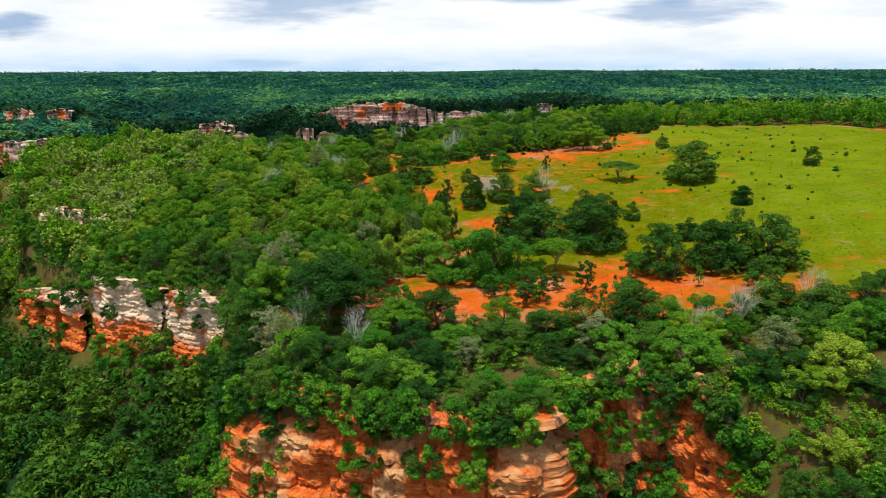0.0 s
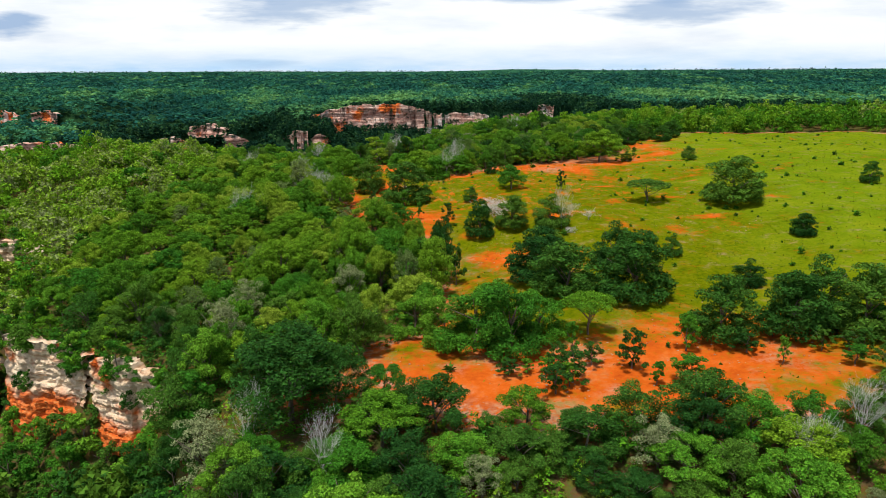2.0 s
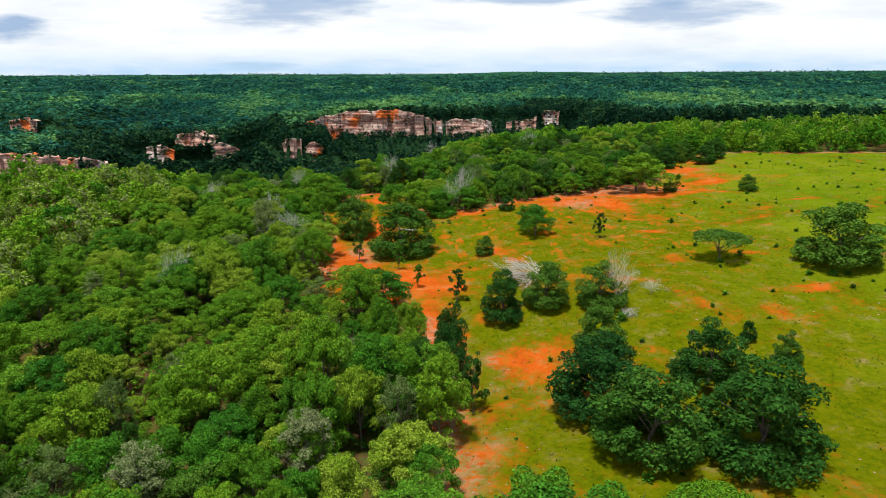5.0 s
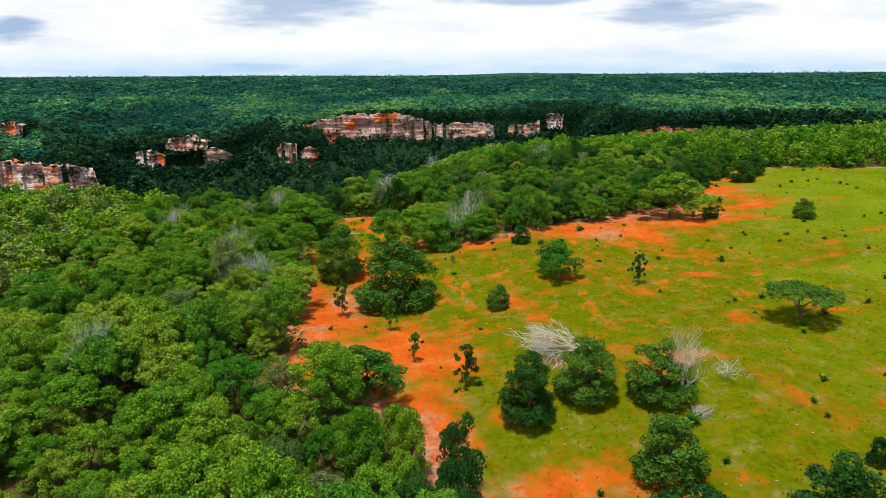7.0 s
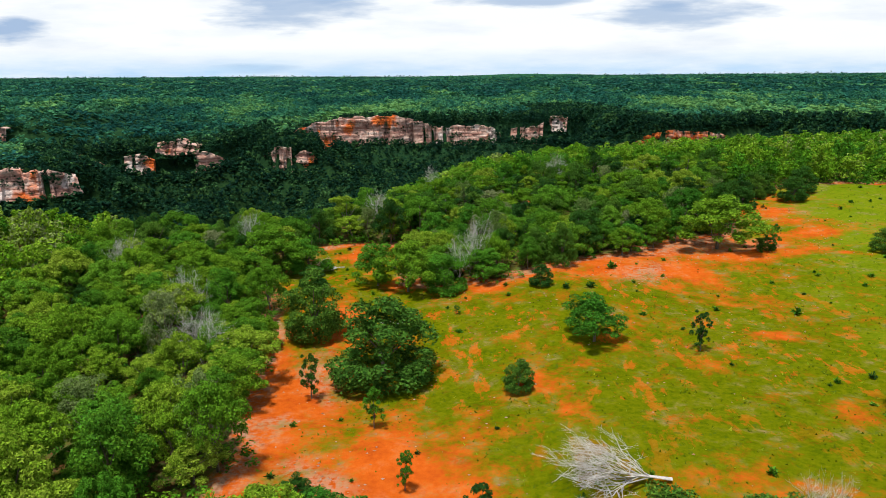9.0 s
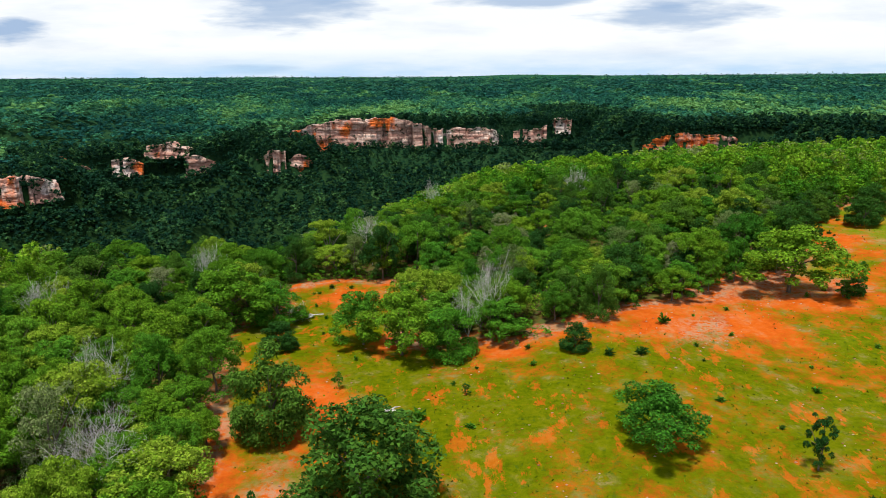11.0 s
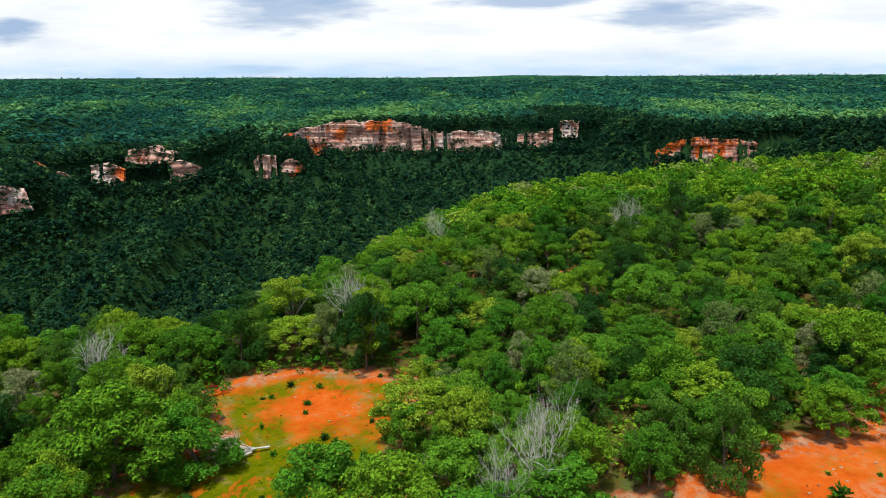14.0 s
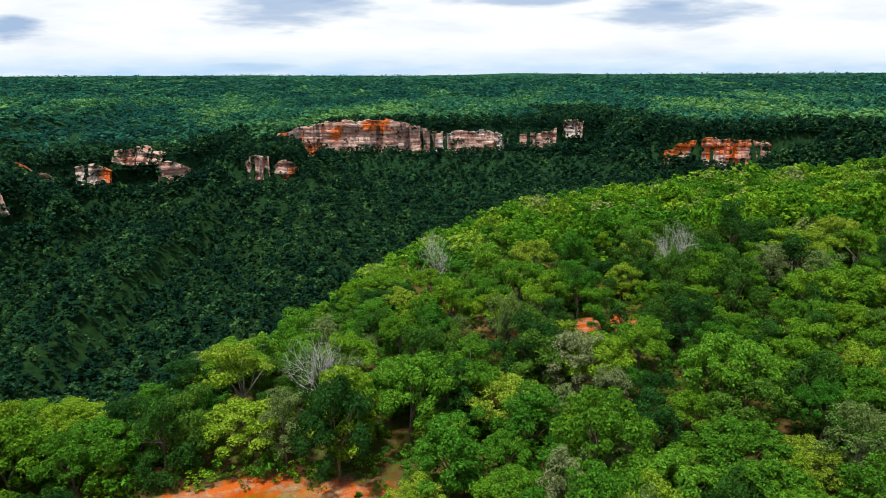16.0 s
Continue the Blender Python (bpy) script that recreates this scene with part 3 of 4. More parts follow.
def clump_set(rng, kind, count):
    """Centres and radii of a crown's clumps, in a tree 6 m wide and 6 m high."""
    a, u = rng.uniform(0, 6.283, count), rng.uniform(0, 1, count)
    if kind == "umbrella":
        r = 2.3 * np.sqrt(u)
        c = np.stack([r * np.cos(a), r * np.sin(a), 5.0 - 0.18 * r ** 2 + rng.uniform(-0.3, 0.3, count)], -1)
        size = rng.uniform(0.45, 0.75, count)
    elif kind == "dense":
        e = rng.uniform(-0.35, 1.5, count)
        k = rng.uniform(0.58, 1.04, count)
        c = np.stack([2.5 * k * np.cos(a) * np.cos(e), 2.5 * k * np.sin(a) * np.cos(e), 1.7 + 3.7 * k * np.sin(e)], -1)
        skirt = rng.uniform(size=count) < 0.42
        r = rng.uniform(1.5, 2.4, count)
        c[skirt] = np.stack([r * np.cos(a), r * np.sin(a), rng.uniform(0.45, 1.5, count)], -1)[skirt]
        size = rng.uniform(0.38, 0.78, count)
    elif kind == "spread":
        r = 2.75 * np.sqrt(u)
        c = np.stack([r * np.cos(a), r * np.sin(a), 5.0 - 0.2 * r ** 2 + rng.uniform(-0.55, 0.35, count)], -1)
        c[: count // 5, 2] -= rng.uniform(0.6, 1.8, count // 5)
        size = rng.uniform(0.3, 0.62, count)
    elif kind == "sparse":
        z = rng.uniform(1.2, 5.5, count)
        r = rng.uniform(0.4, 2.5, count) * (1.15 - 0.11 * z)
        c = np.stack([r * np.cos(a), r * np.sin(a), z], -1)
        size = rng.uniform(0.26, 0.5, count)
    elif kind == "tiered":
        tier = rng.uniform(size=(7, 3)) * [6.283, 1, 1]
        k = rng.randint(0, 7, count)
        r0, spin = 2.0 * np.sqrt(tier[k, 1]), tier[k, 0]
        c = np.stack([r0 * np.cos(spin) + 0.55 * rng.normal(size=count), r0 * np.sin(spin) + 0.55 * rng.normal(size=count), 5.4 - 0.22 * r0 ** 2 - 2.0 * tier[k, 2] + rng.uniform(-0.15, 0.15, count)], -1)
        size = rng.uniform(0.3, 0.52, count)
    else:
        e = rng.uniform(-0.5, 1.45, count)
        k = rng.uniform(0.5, 1.06, count)
        lop = 1 + 0.25 * np.sin(a * 2 + rng.uniform(0, 6.28)) + 0.15 * np.sin(a * 3 + rng.uniform(0, 6.28))
        c = np.stack([2.5 * k * lop * np.cos(a) * np.cos(e), 2.5 * k * lop * np.sin(a) * np.cos(e), 2.5 + 2.9 * k * np.sin(e)], -1)
        size = rng.uniform(0.32, 0.7, count)
    return c, size


def crown_arrays(rng, kind, clumps, leaves, leaf, core=0.0, cores=99):
    """Leaves as single pointed blades set over the clumps, facing out and up."""
    c, size = clump_set(rng, kind, clumps)
    n = int(leaves * 1.6)
    pick = rng.choice(clumps, n, p=size ** 2 / (size ** 2).sum())
    d = unit(rng.normal(size=(n, 3)) + np.array([0, 0, 0.6]))
    p = c[pick] + d * (size[pick] * rng.uniform(0.7, 1.15, n))[:, None] * np.array([1, 1, 0.7])
    near = np.linalg.norm(p[:, None] - c[None], axis=-1) / size[None]
    near[np.arange(n), pick] = 9
    keep = np.flatnonzero(near.min(1) > 0.62)[:leaves]
    p, d = p[keep], d[keep]
    n = len(p)
    normal = unit(d + 0.6 * rng.normal(size=(n, 3)) + np.array([0, 0, 0.45]))
    t = unit(np.cross(normal, rng.normal(size=(n, 3))))
    b = np.cross(normal, t)
    ln = leaf * rng.uniform(0.7, 1.35, n)[:, None]
    v = np.stack([p - t * ln * 0.5 - b * ln * 0.36, p - t * ln * 0.45 + b * ln * 0.38, p + t * ln * 0.62], 1).reshape(-1, 3)
    f = np.arange(3 * n).reshape(-1, 3)
    if core:
        for k in np.argsort(-size)[:cores]:
            ov, of = octa(rng)
            f = np.vstack([f, of + len(v)])
            v = np.vstack([v, c[k] + ov * size[k] * core * np.array([1, 1, 0.72])])
    return v.astype(np.float32), f


def octa(rng):
    v = np.array([(1, 0, 0), (-1, 0, 0), (0, 1, 0), (0, -1, 0), (0, 0, 1), (0, 0, -1)], float) * rng.uniform(0.8, 1.15, (6, 1))
    return v, np.array([(0, 2, 4), (2, 1, 4), (1, 3, 4), (3, 0, 4), (2, 0, 5), (1, 2, 5), (3, 1, 5), (0, 3, 5)])


def tube(points, radii, sides=5):
    p = np.asarray(points, float)
    d = unit(np.gradient(p, axis=0))
    ref = np.where(np.abs(d[:, 2:3]) > 0.9, np.array([[1.0, 0, 0]]), np.array([[0, 0, 1.0]]))
    a = unit(np.cross(d, ref))
    b = np.cross(d, a)
    ang = np.arange(sides) * 2 * np.pi / sides
    v = p[:, None] + np.asarray(radii)[:, None, None] * (np.cos(ang)[None, :, None] * a[:, None] + np.sin(ang)[None, :, None] * b[:, None])
    f = []
    for i in range(len(p) - 1):
        for k in range(sides):
            m = (k + 1) % sides
            f += [(i * sides + k, i * sides + m, (i + 1) * sides + m), (i * sides + k, (i + 1) * sides + m, (i + 1) * sides + k)]
    return v.reshape(-1, 3), np.array(f)


def joined(pieces):
    vs, fs, at = [], [], 0
    for v, f in pieces:
        vs.append(v), fs.append(f + at)
        at += len(v)
    return np.vstack(vs), np.vstack(fs)


def trunk_pieces(rng, kind, limbs=5, sides=5):
    top = {"dense": 3.2, "sparse": 4.8, "tiered": 4.6}.get(kind, 3.8)
    wob = rng.uniform(-0.25, 0.25, (4, 2))
    pts = [(0, 0, -0.5), (wob[1, 0] * 0.4, wob[1, 1] * 0.4, 0.9), (wob[2, 0], wob[2, 1], 2.0), (wob[3, 0], wob[3, 1], top)]
    out = [tube(pts, (0.15, 0.11, 0.085, 0.03), sides)]
    for _ in range(limbs):
        a, z0 = rng.uniform(0, 6.283), rng.uniform(1.0, 2.4)
        r, z1 = rng.uniform(1.2, 2.2), rng.uniform(3.2, 4.8)
        out.append(tube([(wob[2, 0] * z0 / 2, wob[2, 1] * z0 / 2, z0), (r * 0.45 * math.cos(a), r * 0.45 * math.sin(a), (z0 + z1) / 2), (r * math.cos(a), r * math.sin(a), z1)], (0.06, 0.04, 0.014), 4))
    return out


def trunk_arrays(rng, kind, limbs=5, sides=5):
    return joined(trunk_pieces(rng, kind, limbs, sides))


def part(name, me, parent, label=""):
    ob = new(name, me)
    ob.parent = parent
    return tagged(ob, label)


WOOD, SOLO = "trees of the dry wood", "trees and bushes in the glade"


def template(name, kind, leaf_mat, leaves, leaf, clumps, seed, label, category="tree", group="", limbs=5, skin=None):
    """One tree, built once at the origin; copies stand elsewhere."""
    rng = np.random.RandomState(seed)
    root = tagged(new(name), label, category, group)
    if group == SOLO:
        stem, *boughs = trunk_pieces(rng, kind, limbs)
        trunk = part("trunk", mesh_from("trunk", *stem, skin or bark, flat=False), root)
        for v, f in boughs:
            part("limb", mesh_from("limb", v, f, skin or bark, flat=False), trunk)
    else:
        part("trunk", mesh_from("trunk", *trunk_arrays(rng, kind, limbs), skin or bark, flat=False), root)
    part("crown", mesh_from("crown", *crown_arrays(rng, kind, clumps, leaves, leaf), leaf_mat), root)
    return root


USED = set()


def stand(tmpl, x, y, wide, high, rng, sink=0.0):
    """Sets a tree on the ground there: the template itself first, then copies."""
    m = Matrix.Translation((x, y, float(height(x, y)) - sink)) @ Matrix.Rotation(rng.uniform(0, 6.283), 4, "Z") @ Matrix.Diagonal((wide / 6, wide / 6, high / 6, 1))
    if tmpl.name in USED:
        ob = copy_thing(tmpl, Matrix.Identity(4))
        ob.matrix_basis = m
        return ob
    USED.add(tmpl.name)
    tmpl.matrix_basis = m
    return tmpl


mid_trees = [template("green_tree", ("broad", "spread", "broad")[k], leaf_mid, 9500, 0.15, 56 + 5 * k, 50 + k, "fresh green broadleaf tree with an uneven crown, in dry woodland", group=WOOD) for k in range(3)]
lime_trees = [template("broadleaf_tree", ("broad", "spread", "spread", "broad")[k], leaf_lime, 9500, 0.15, 56 + 5 * k, 40 + k, "yellow-green broadleaf tree with a domed crown, in dry woodland", group=WOOD) for k in range(4)]
deep_trees = [template("dark_tree", "dense" if k else "broad", leaf_deep, 9500, 0.15, 60, 60 + k, "dark green broadleaf tree with a dense crown, in dry woodland", group=WOOD) for k in range(3)]
olive_trees = [template("olive_tree", "sparse", leaf_olive, 6500, 0.12, 75, 80 + k, "grey-green thin-leaved tree with showing branches, in dry woodland", group=WOOD, limbs=9) for k in range(2)]
tiered_trees = [template("tiered_tree", "tiered", (leaf_lime, leaf_mid, leaf_lime)[k], 6500, 0.15, 74, 90 + k, "green tree with a flat layered crown on a thin pale trunk", group=WOOD, limbs=6, skin=pale_bark) for k in range(3)]
glade_dark = [template("round_tree", "dense", leaf_deep, 12000, 0.185, 95, 100 + k, "dark green round dense tree standing in grass and red earth", group=SOLO) for k in range(3)]
glade_round = [template("glade_tree", ("broad", "broad", "dense")[k], (leaf_mid, leaf_lime, leaf_mid)[k], 10000, 0.165, 62, 110 + k, "green broad-crowned tree at the edge of the glade", group=SOLO) for k in range(3)]
umbrella = template("umbrella_tree", "umbrella", leaf_deep, 8000, 0.16, 60, 120, "dark green umbrella-shaped tree alone in the grass", group=SOLO, limbs=8)
umbrella_lime = template("umbrella_tree", "umbrella", leaf_lime, 8000, 0.16, 60, 121, "pale yellow-green umbrella tree on red earth", group=SOLO, limbs=8)
feathery = template("feathery_tree", "broad", leaf_deep, 15000, 0.125, 84, 125, "large dark green tree with fine feathery foliage, at the wood's edge", group=WOOD, limbs=9)
saplings = [template("sapling", "sparse", leaf_mid if k else leaf_deep, 3600, 0.19, 40, 130 + k, "slender dark green sapling on grass and red earth", "sapling", SOLO, 4) for k in range(2)]

# x, y, width, height of the trees that stand out
DARK = [(45.8, 123.5, 10.2, 6.9), (72.2, 131.8, 3.3, 3.6), (47.1, 105.1, 2.9, 2.5), (53.7, 166.6, 3.5, 2.8), (4.5, 135.3, 2.8, 2.5), (-10.8, 121.3, 2.0, 1.5),
        (5.0, 112.2, 4.3, 5.2), (9.8, 114.4, 4.9, 4.5), (15.4, 113.5, 5.0, 4.4), (11.2, 95.0, 6.6, 6.0), (13.5, 89.0, 6.9, 5.9), (21.2, 98.5, 5.2, 5.2),
        (20.4, 87.5, 7.0, 7.0), (25.4, 76.2, 5.2, 5.6), (29.2, 101.5, 2.4, 2.7), (27.3, 105.2, 1.6, 1.9), (47.2, 104.2, 3.1, 2.8)]
DARK_MORE = [(33.7, 89.6, 3.6, 2.8), (31.8, 75.8, 5.8, 5.8), (38.0, 75.4, 6.0, 6.0), (35.2, 78.2, 5.4, 6.2), (13.5, 105.1, 4.8, 4.4), (-7.0, 139.2, 9.0, 7.0),
             (-14.9, 148.6, 6.0, 6.4), (-17.7, 163.2, 3.8, 2.7), (9.6, 159.4, 2.8, 2.4), (41.5, 172.0, 2.7, 2.1), (52.6, 200.0, 3.3, 4.1), (57.0, 196.4, 4.8, 4.0), (49.4, 199.5, 4.4, 4.2), (61.0, 201.5, 5.0, 4.4), (47.2, 193.0, 4.2, 3.6), (54.5, 203.0, 5.0, 4.6)]
ROUND = [(12.5, 144.0, 5.1, 4.4), (35.6, 173.6, 8.6, 7.2), (2.9, 77.0, 6.0, 6.4), (-10.0, 165.0, 5.2, 5.4),
         (-6.0, 161.8, 5.8, 6.2), (-1.6, 161.6, 5.0, 5.1), (3.2, 163.6, 4.6, 4.0), (-24.5, 170.0, 7.0, 6.7), (-19.7, 171.2, 4.8, 4.8), (-7.6, 116.0, 5.2, 4.3)]
SAPLINGS = [(21.5, 141.2, 2.3, 4.1), (-4.1, 122.0, 1.6, 3.0), (0.4, 117.3, 2.6, 4.0), (-6.9, 130.2, 2.0, 3.7), (-12.7, 135.8, 2.2, 4.4), (21.6, 74.2, 2.9, 3.8), (16.1, 71.5, 3.4, 4.0), (11.6, 75.0, 2.1, 3.6),
            (10.7, 69.5, 3.8, 3.3), (19.9, 68.4, 3.8, 2.6), (1.4, 97.2, 2.9, 5.6), (-10.8, 154.6, 1.0, 1.6), (-0.3, 153.2, 1.0, 1.1), (43.8, 174.4, 1.7, 3.4), (40.1, 171.2, 2.3, 2.0), (23.0, 79.0, 1.4, 1.6)]
COVE = [(10.6, 48.0, -6.0, 5.0), (13.6, 48.8, -7.0, 5.6), (16.6, 50.0, -6.5, 5.0), (10.4, 49.6, -2.6, 3.4), (18.6, 50.4, -3.0, 3.2)]
rs = np.random.RandomState(90)
SAPLINGS += [(rs.uniform(3, 42), rs.uniform(66, 76), rs.uniform(1.4, 3.2), rs.uniform(1.2, 3.0)) for _ in range(22)]
rng = np.random.RandomState(7)
taken = []
for k, (x, y, w, h) in enumerate(DARK + DARK_MORE):
    stand(glade_dark[k % 3], x, y, w * (1.05 if w < 4 or w > 9 else 1.1 if y > 100 else 1.28), h * 1.1, rng)
    taken.append((x, y, w))
for k, (x, y, w, h) in enumerate(ROUND):
    stand(glade_round[k % 3], x, y, w * 1.3, h * 1.1, rng)
    taken.append((x, y, w))
# the thicket on the strip of red earth
for x, y, w, h in ((0.2, 79.0, 5.5, 5.4), (6.3, 76.0, 7.6, 7.6), (4.2, 79.5, 6.6, 7.2), (9.3, 78.8, 6.2, 5.6), (-3.0, 81.5, 5.0, 5.0)):
    stand(glade_round[2], x, y, w, h, rng)
    taken.append((x, y, w))
for t, x, y, w, h in ((umbrella, 33.4, 127.6, 7.6, 3.9), (umbrella_lime, 13.8, 78.6, 5.8, 4.6), (umbrella_lime, -40.0, 107.0, 6.2, 4.6), (feathery, -12.0, 66.0, 11.5, 8.2), (feathery, -8.6, 67.5, 6.5, 5.6)):
    stand(t, x, y, w, h, rng)
    taken.append((x, y, w))
for k, (x, y, w, h) in enumerate(SAPLINGS):
    stand(saplings[k % 2], x, y, w * 1.2, h, rng)
    taken.append((x, y, w))

# open ground before the grey ledge
taken += [(-64, 110.0, 7.0), (-60, 109.5, 6.0), (-68, 110.5, 6.0)]


# ---- the woods ----
def scatter(rng, x0, x1, y0, y1, gap):
    """Uneven points about gap metres apart."""
    ny = int((y1 - y0) / (gap * 0.87))
    nx = int((x1 - x0) / gap)
    j, i = np.meshgrid(np.arange(ny), np.arange(nx), indexing="ij")
    x = x0 + (i + 0.5 * (j % 2)) * gap + rng.uniform(-0.38, 0.38, i.shape) * gap
    y = y0 + j * gap * 0.87 + rng.uniform(-0.38, 0.38, i.shape) * gap
    return x.ravel(), y.ravel()


def stuff(name, items, variants, material, label, category):
    """Many far trees as one mesh. items: x, y, z, width, height, tint."""
    rng = np.random.RandomState(len(items))
    vs, fs, ts, at = [], [], [], 0
    pick = rng.randint(0, len(variants), len(items))
    turn = rng.uniform(0, 6.283, len(items))
    for (x, y, z, w, h, t), k, a in zip(items, pick, turn):
        v, f = variants[k]
        c, s = math.cos(a) * w / 6, math.sin(a) * w / 6
        vs.append(np.stack([x + v[:, 0] * c - v[:, 1] * s, y + v[:, 0] * s + v[:, 1] * c, z + v[:, 2] * h / 6], -1))
        fs.append(f + at)
        ts.append(np.full(len(v), t))
        at += len(v)
    me = mesh_from(name, np.vstack(vs), np.vstack(fs), material)
    me.attributes.new("tint", "FLOAT", "POINT").data.foreach_set("value", np.concatenate(ts).astype(np.float32))
    return tagged(new(name, me), label, category, kind="stuff")


def build_woods():
    rng = np.random.RandomState(12)
    x, y = scatter(rng, -125, 205, 30, 320, 3.4)
    rim = inside(RIM_NEAR, x, y)
    flank = (x > -22 - (y - 205) * 0.45) & (y > 200)
    ok = (inside(GLADE, x, y) < -0.8) & (rim > np.where(flank, -34, np.where((x > 22) & (y < 100), -22, -5)))
    ok &= ~((off_cliffs(x, y, False) < 5.5) & (rim < np.where(x < -22, 0.8, -0.6)) & (x < 22))
    for tx, ty, w in taken:
        ok &= np.hypot(x - tx, y - ty) > w * 0.42 + 1.0
    ok &= bare_earth(x, y) < 0.55 + 0.3 * rng.uniform(size=x.shape)
    ok &= ~((y > 186) & (rng.uniform(size=x.shape) < 0.06 + 0.2 * smooth(0.2, 0.8, wavy(5, 26, x, y))))
    x, y, rim = x[ok], y[ok], rim[ok]
    z = height(x, y)
    patch = wavy(3, 60, x, y)
    pick = rng.uniform(size=x.shape) - 0.13 * patch + 0.26 * smooth(105, 80, y) * smooth(-6, -22, x) + 0.2 * smooth(76, 62, y) - 0.45 * smooth(72, 92, y) * smooth(5, -15, x) * smooth(-88, -55, x) * smooth(185, 170, y) + 0.1 * smooth(188, 196, y) - 0.25 * smooth(14, 4, np.hypot(x + 4, (y - 186) * 0.8))
    wide = rng.uniform(3.6, 6.6, x.shape) * np.where(rng.uniform(size=x.shape) < 0.22, 0.6, 1)
    slope = (rim < -1) & (y > 190)
    wide = np.where(slope, wide * 0.62, wide)
    pick = np.where(slope, pick * 0.5 + 0.3, pick + 0.12 * smooth(4, 26, x) * smooth(170, 190, y) * smooth(250, 215, y))
    pick = np.where(rng.uniform(size=x.shape) < 0.065, 0.95, np.clip(pick, 0, 0.89))
    tiers = (y > 192) & (rim > 0) & (rng.uniform(size=x.shape) < 0.3)
    tall = wide * rng.uniform(0.62, 0.92, x.shape) + 1.3 + 0.5 * tiers
    tall = np.where(slope, wide * 0.8 + 0.4, tall * rng.uniform(0.78, 1.25, x.shape) * np.where((y > 190) & (x < 40), 0.62 + 0.38 * smooth(0, 12, rim), 1) * (1 - 0.25 * smooth(225, 245, y)))
    tall *= 1 + 0.3 * smooth(-16, -10, x) * smooth(84, 92, y) * smooth(118, 110, y)
    tall *= 1 - 0.28 * smooth(74, 62, y) * smooth(-25, -10, x)
    reach = np.maximum(np.abs(x) * 1.5, y - 150)
    near = (reach < 76) & (y > 36) & (rim > -14)
    mid, far = [], []
    for k in range(len(x)):
        if near[k]:
            t = lime_trees[k % 4] if pick[k] < 0.40 else mid_trees[k % 3] if pick[k] < 0.62 else deep_trees[k % 3] if pick[k] < 0.9 else olive_trees[k % 2]
            t = tiered_trees[k % 3] if tiers[k] else t
            stand(t, x[k], y[k], wide[k], tall[k], rng, 0.1)
        else:
            (mid if reach[k] < 128 else far).append((x[k], y[k], z[k] - 0.2, wide[k], tall[k], np.clip(0.9 * (1 - pick[k]) + 0.08, 0, 0.92) if rng.uniform() > 0.05 else 1.0))
    r2 = np.random.RandomState(31)
    kinds = [joined([crown_arrays(r2, kind, 56, 740, 0.41, 0.45, 6), trunk_arrays(r2, kind, 2, 3)]) for kind in ("broad", "dense", "spread", "sparse", "broad", "spread")]
    ux, uy = scatter(rng, -60, 90, 38, 300, 2.3)
    ur = inside(RIM_NEAR, ux, uy)
    ok = (inside(GLADE, ux, uy) < -0.3) & (ur > np.where((uy > 200) & (ux > -40), -30, np.where((ux > 21) & (uy < 100), -16, -0.5))) & (bare_earth(ux, uy) < 0.5) & (rng.uniform(size=ux.shape) < np.where(uy > 180, 0.95, 0.75))
    ux, uy = ux[ok], uy[ok]
    close = (np.abs(ux) < 34) & (uy < 222)
    for part_of, count, leaf, label in ((close, 300, 0.42, "low green bushes and saplings filling the edge of the dry wood"), (~close, 110, 0.8, "low green bushes under the outer dry woodland")):
        n = int(part_of.sum())
        w = rng.uniform(1.3, 3.4, n)
        items = list(zip(ux[part_of], uy[part_of], height(ux[part_of], uy[part_of]) - 0.1, w, w * rng.uniform(0.55, 1.0, n), rng.uniform(0, 1, n) ** 1.5 * 0.7))
        stuff("undergrowth", items, [crown_arrays(r2, "dense", 26, count, leaf, 0.45, 3) for _ in range(5)], leaf_woods, label, "undergrowth")
    stuff("woodland", mid, kinds, leaf_woods, "yellow-green and dark green dry woodland on the plateau", "woodland")
    kinds = [crown_arrays(r2, kind, 32, 290, 0.55, 0.55, 4) for kind in ("broad", "dense", "broad", "broad")]
    stuff("outer_woodland", far, kinds, leaf_woods, "green dry woodland further back on the plateau", "woodland")


build_woods()


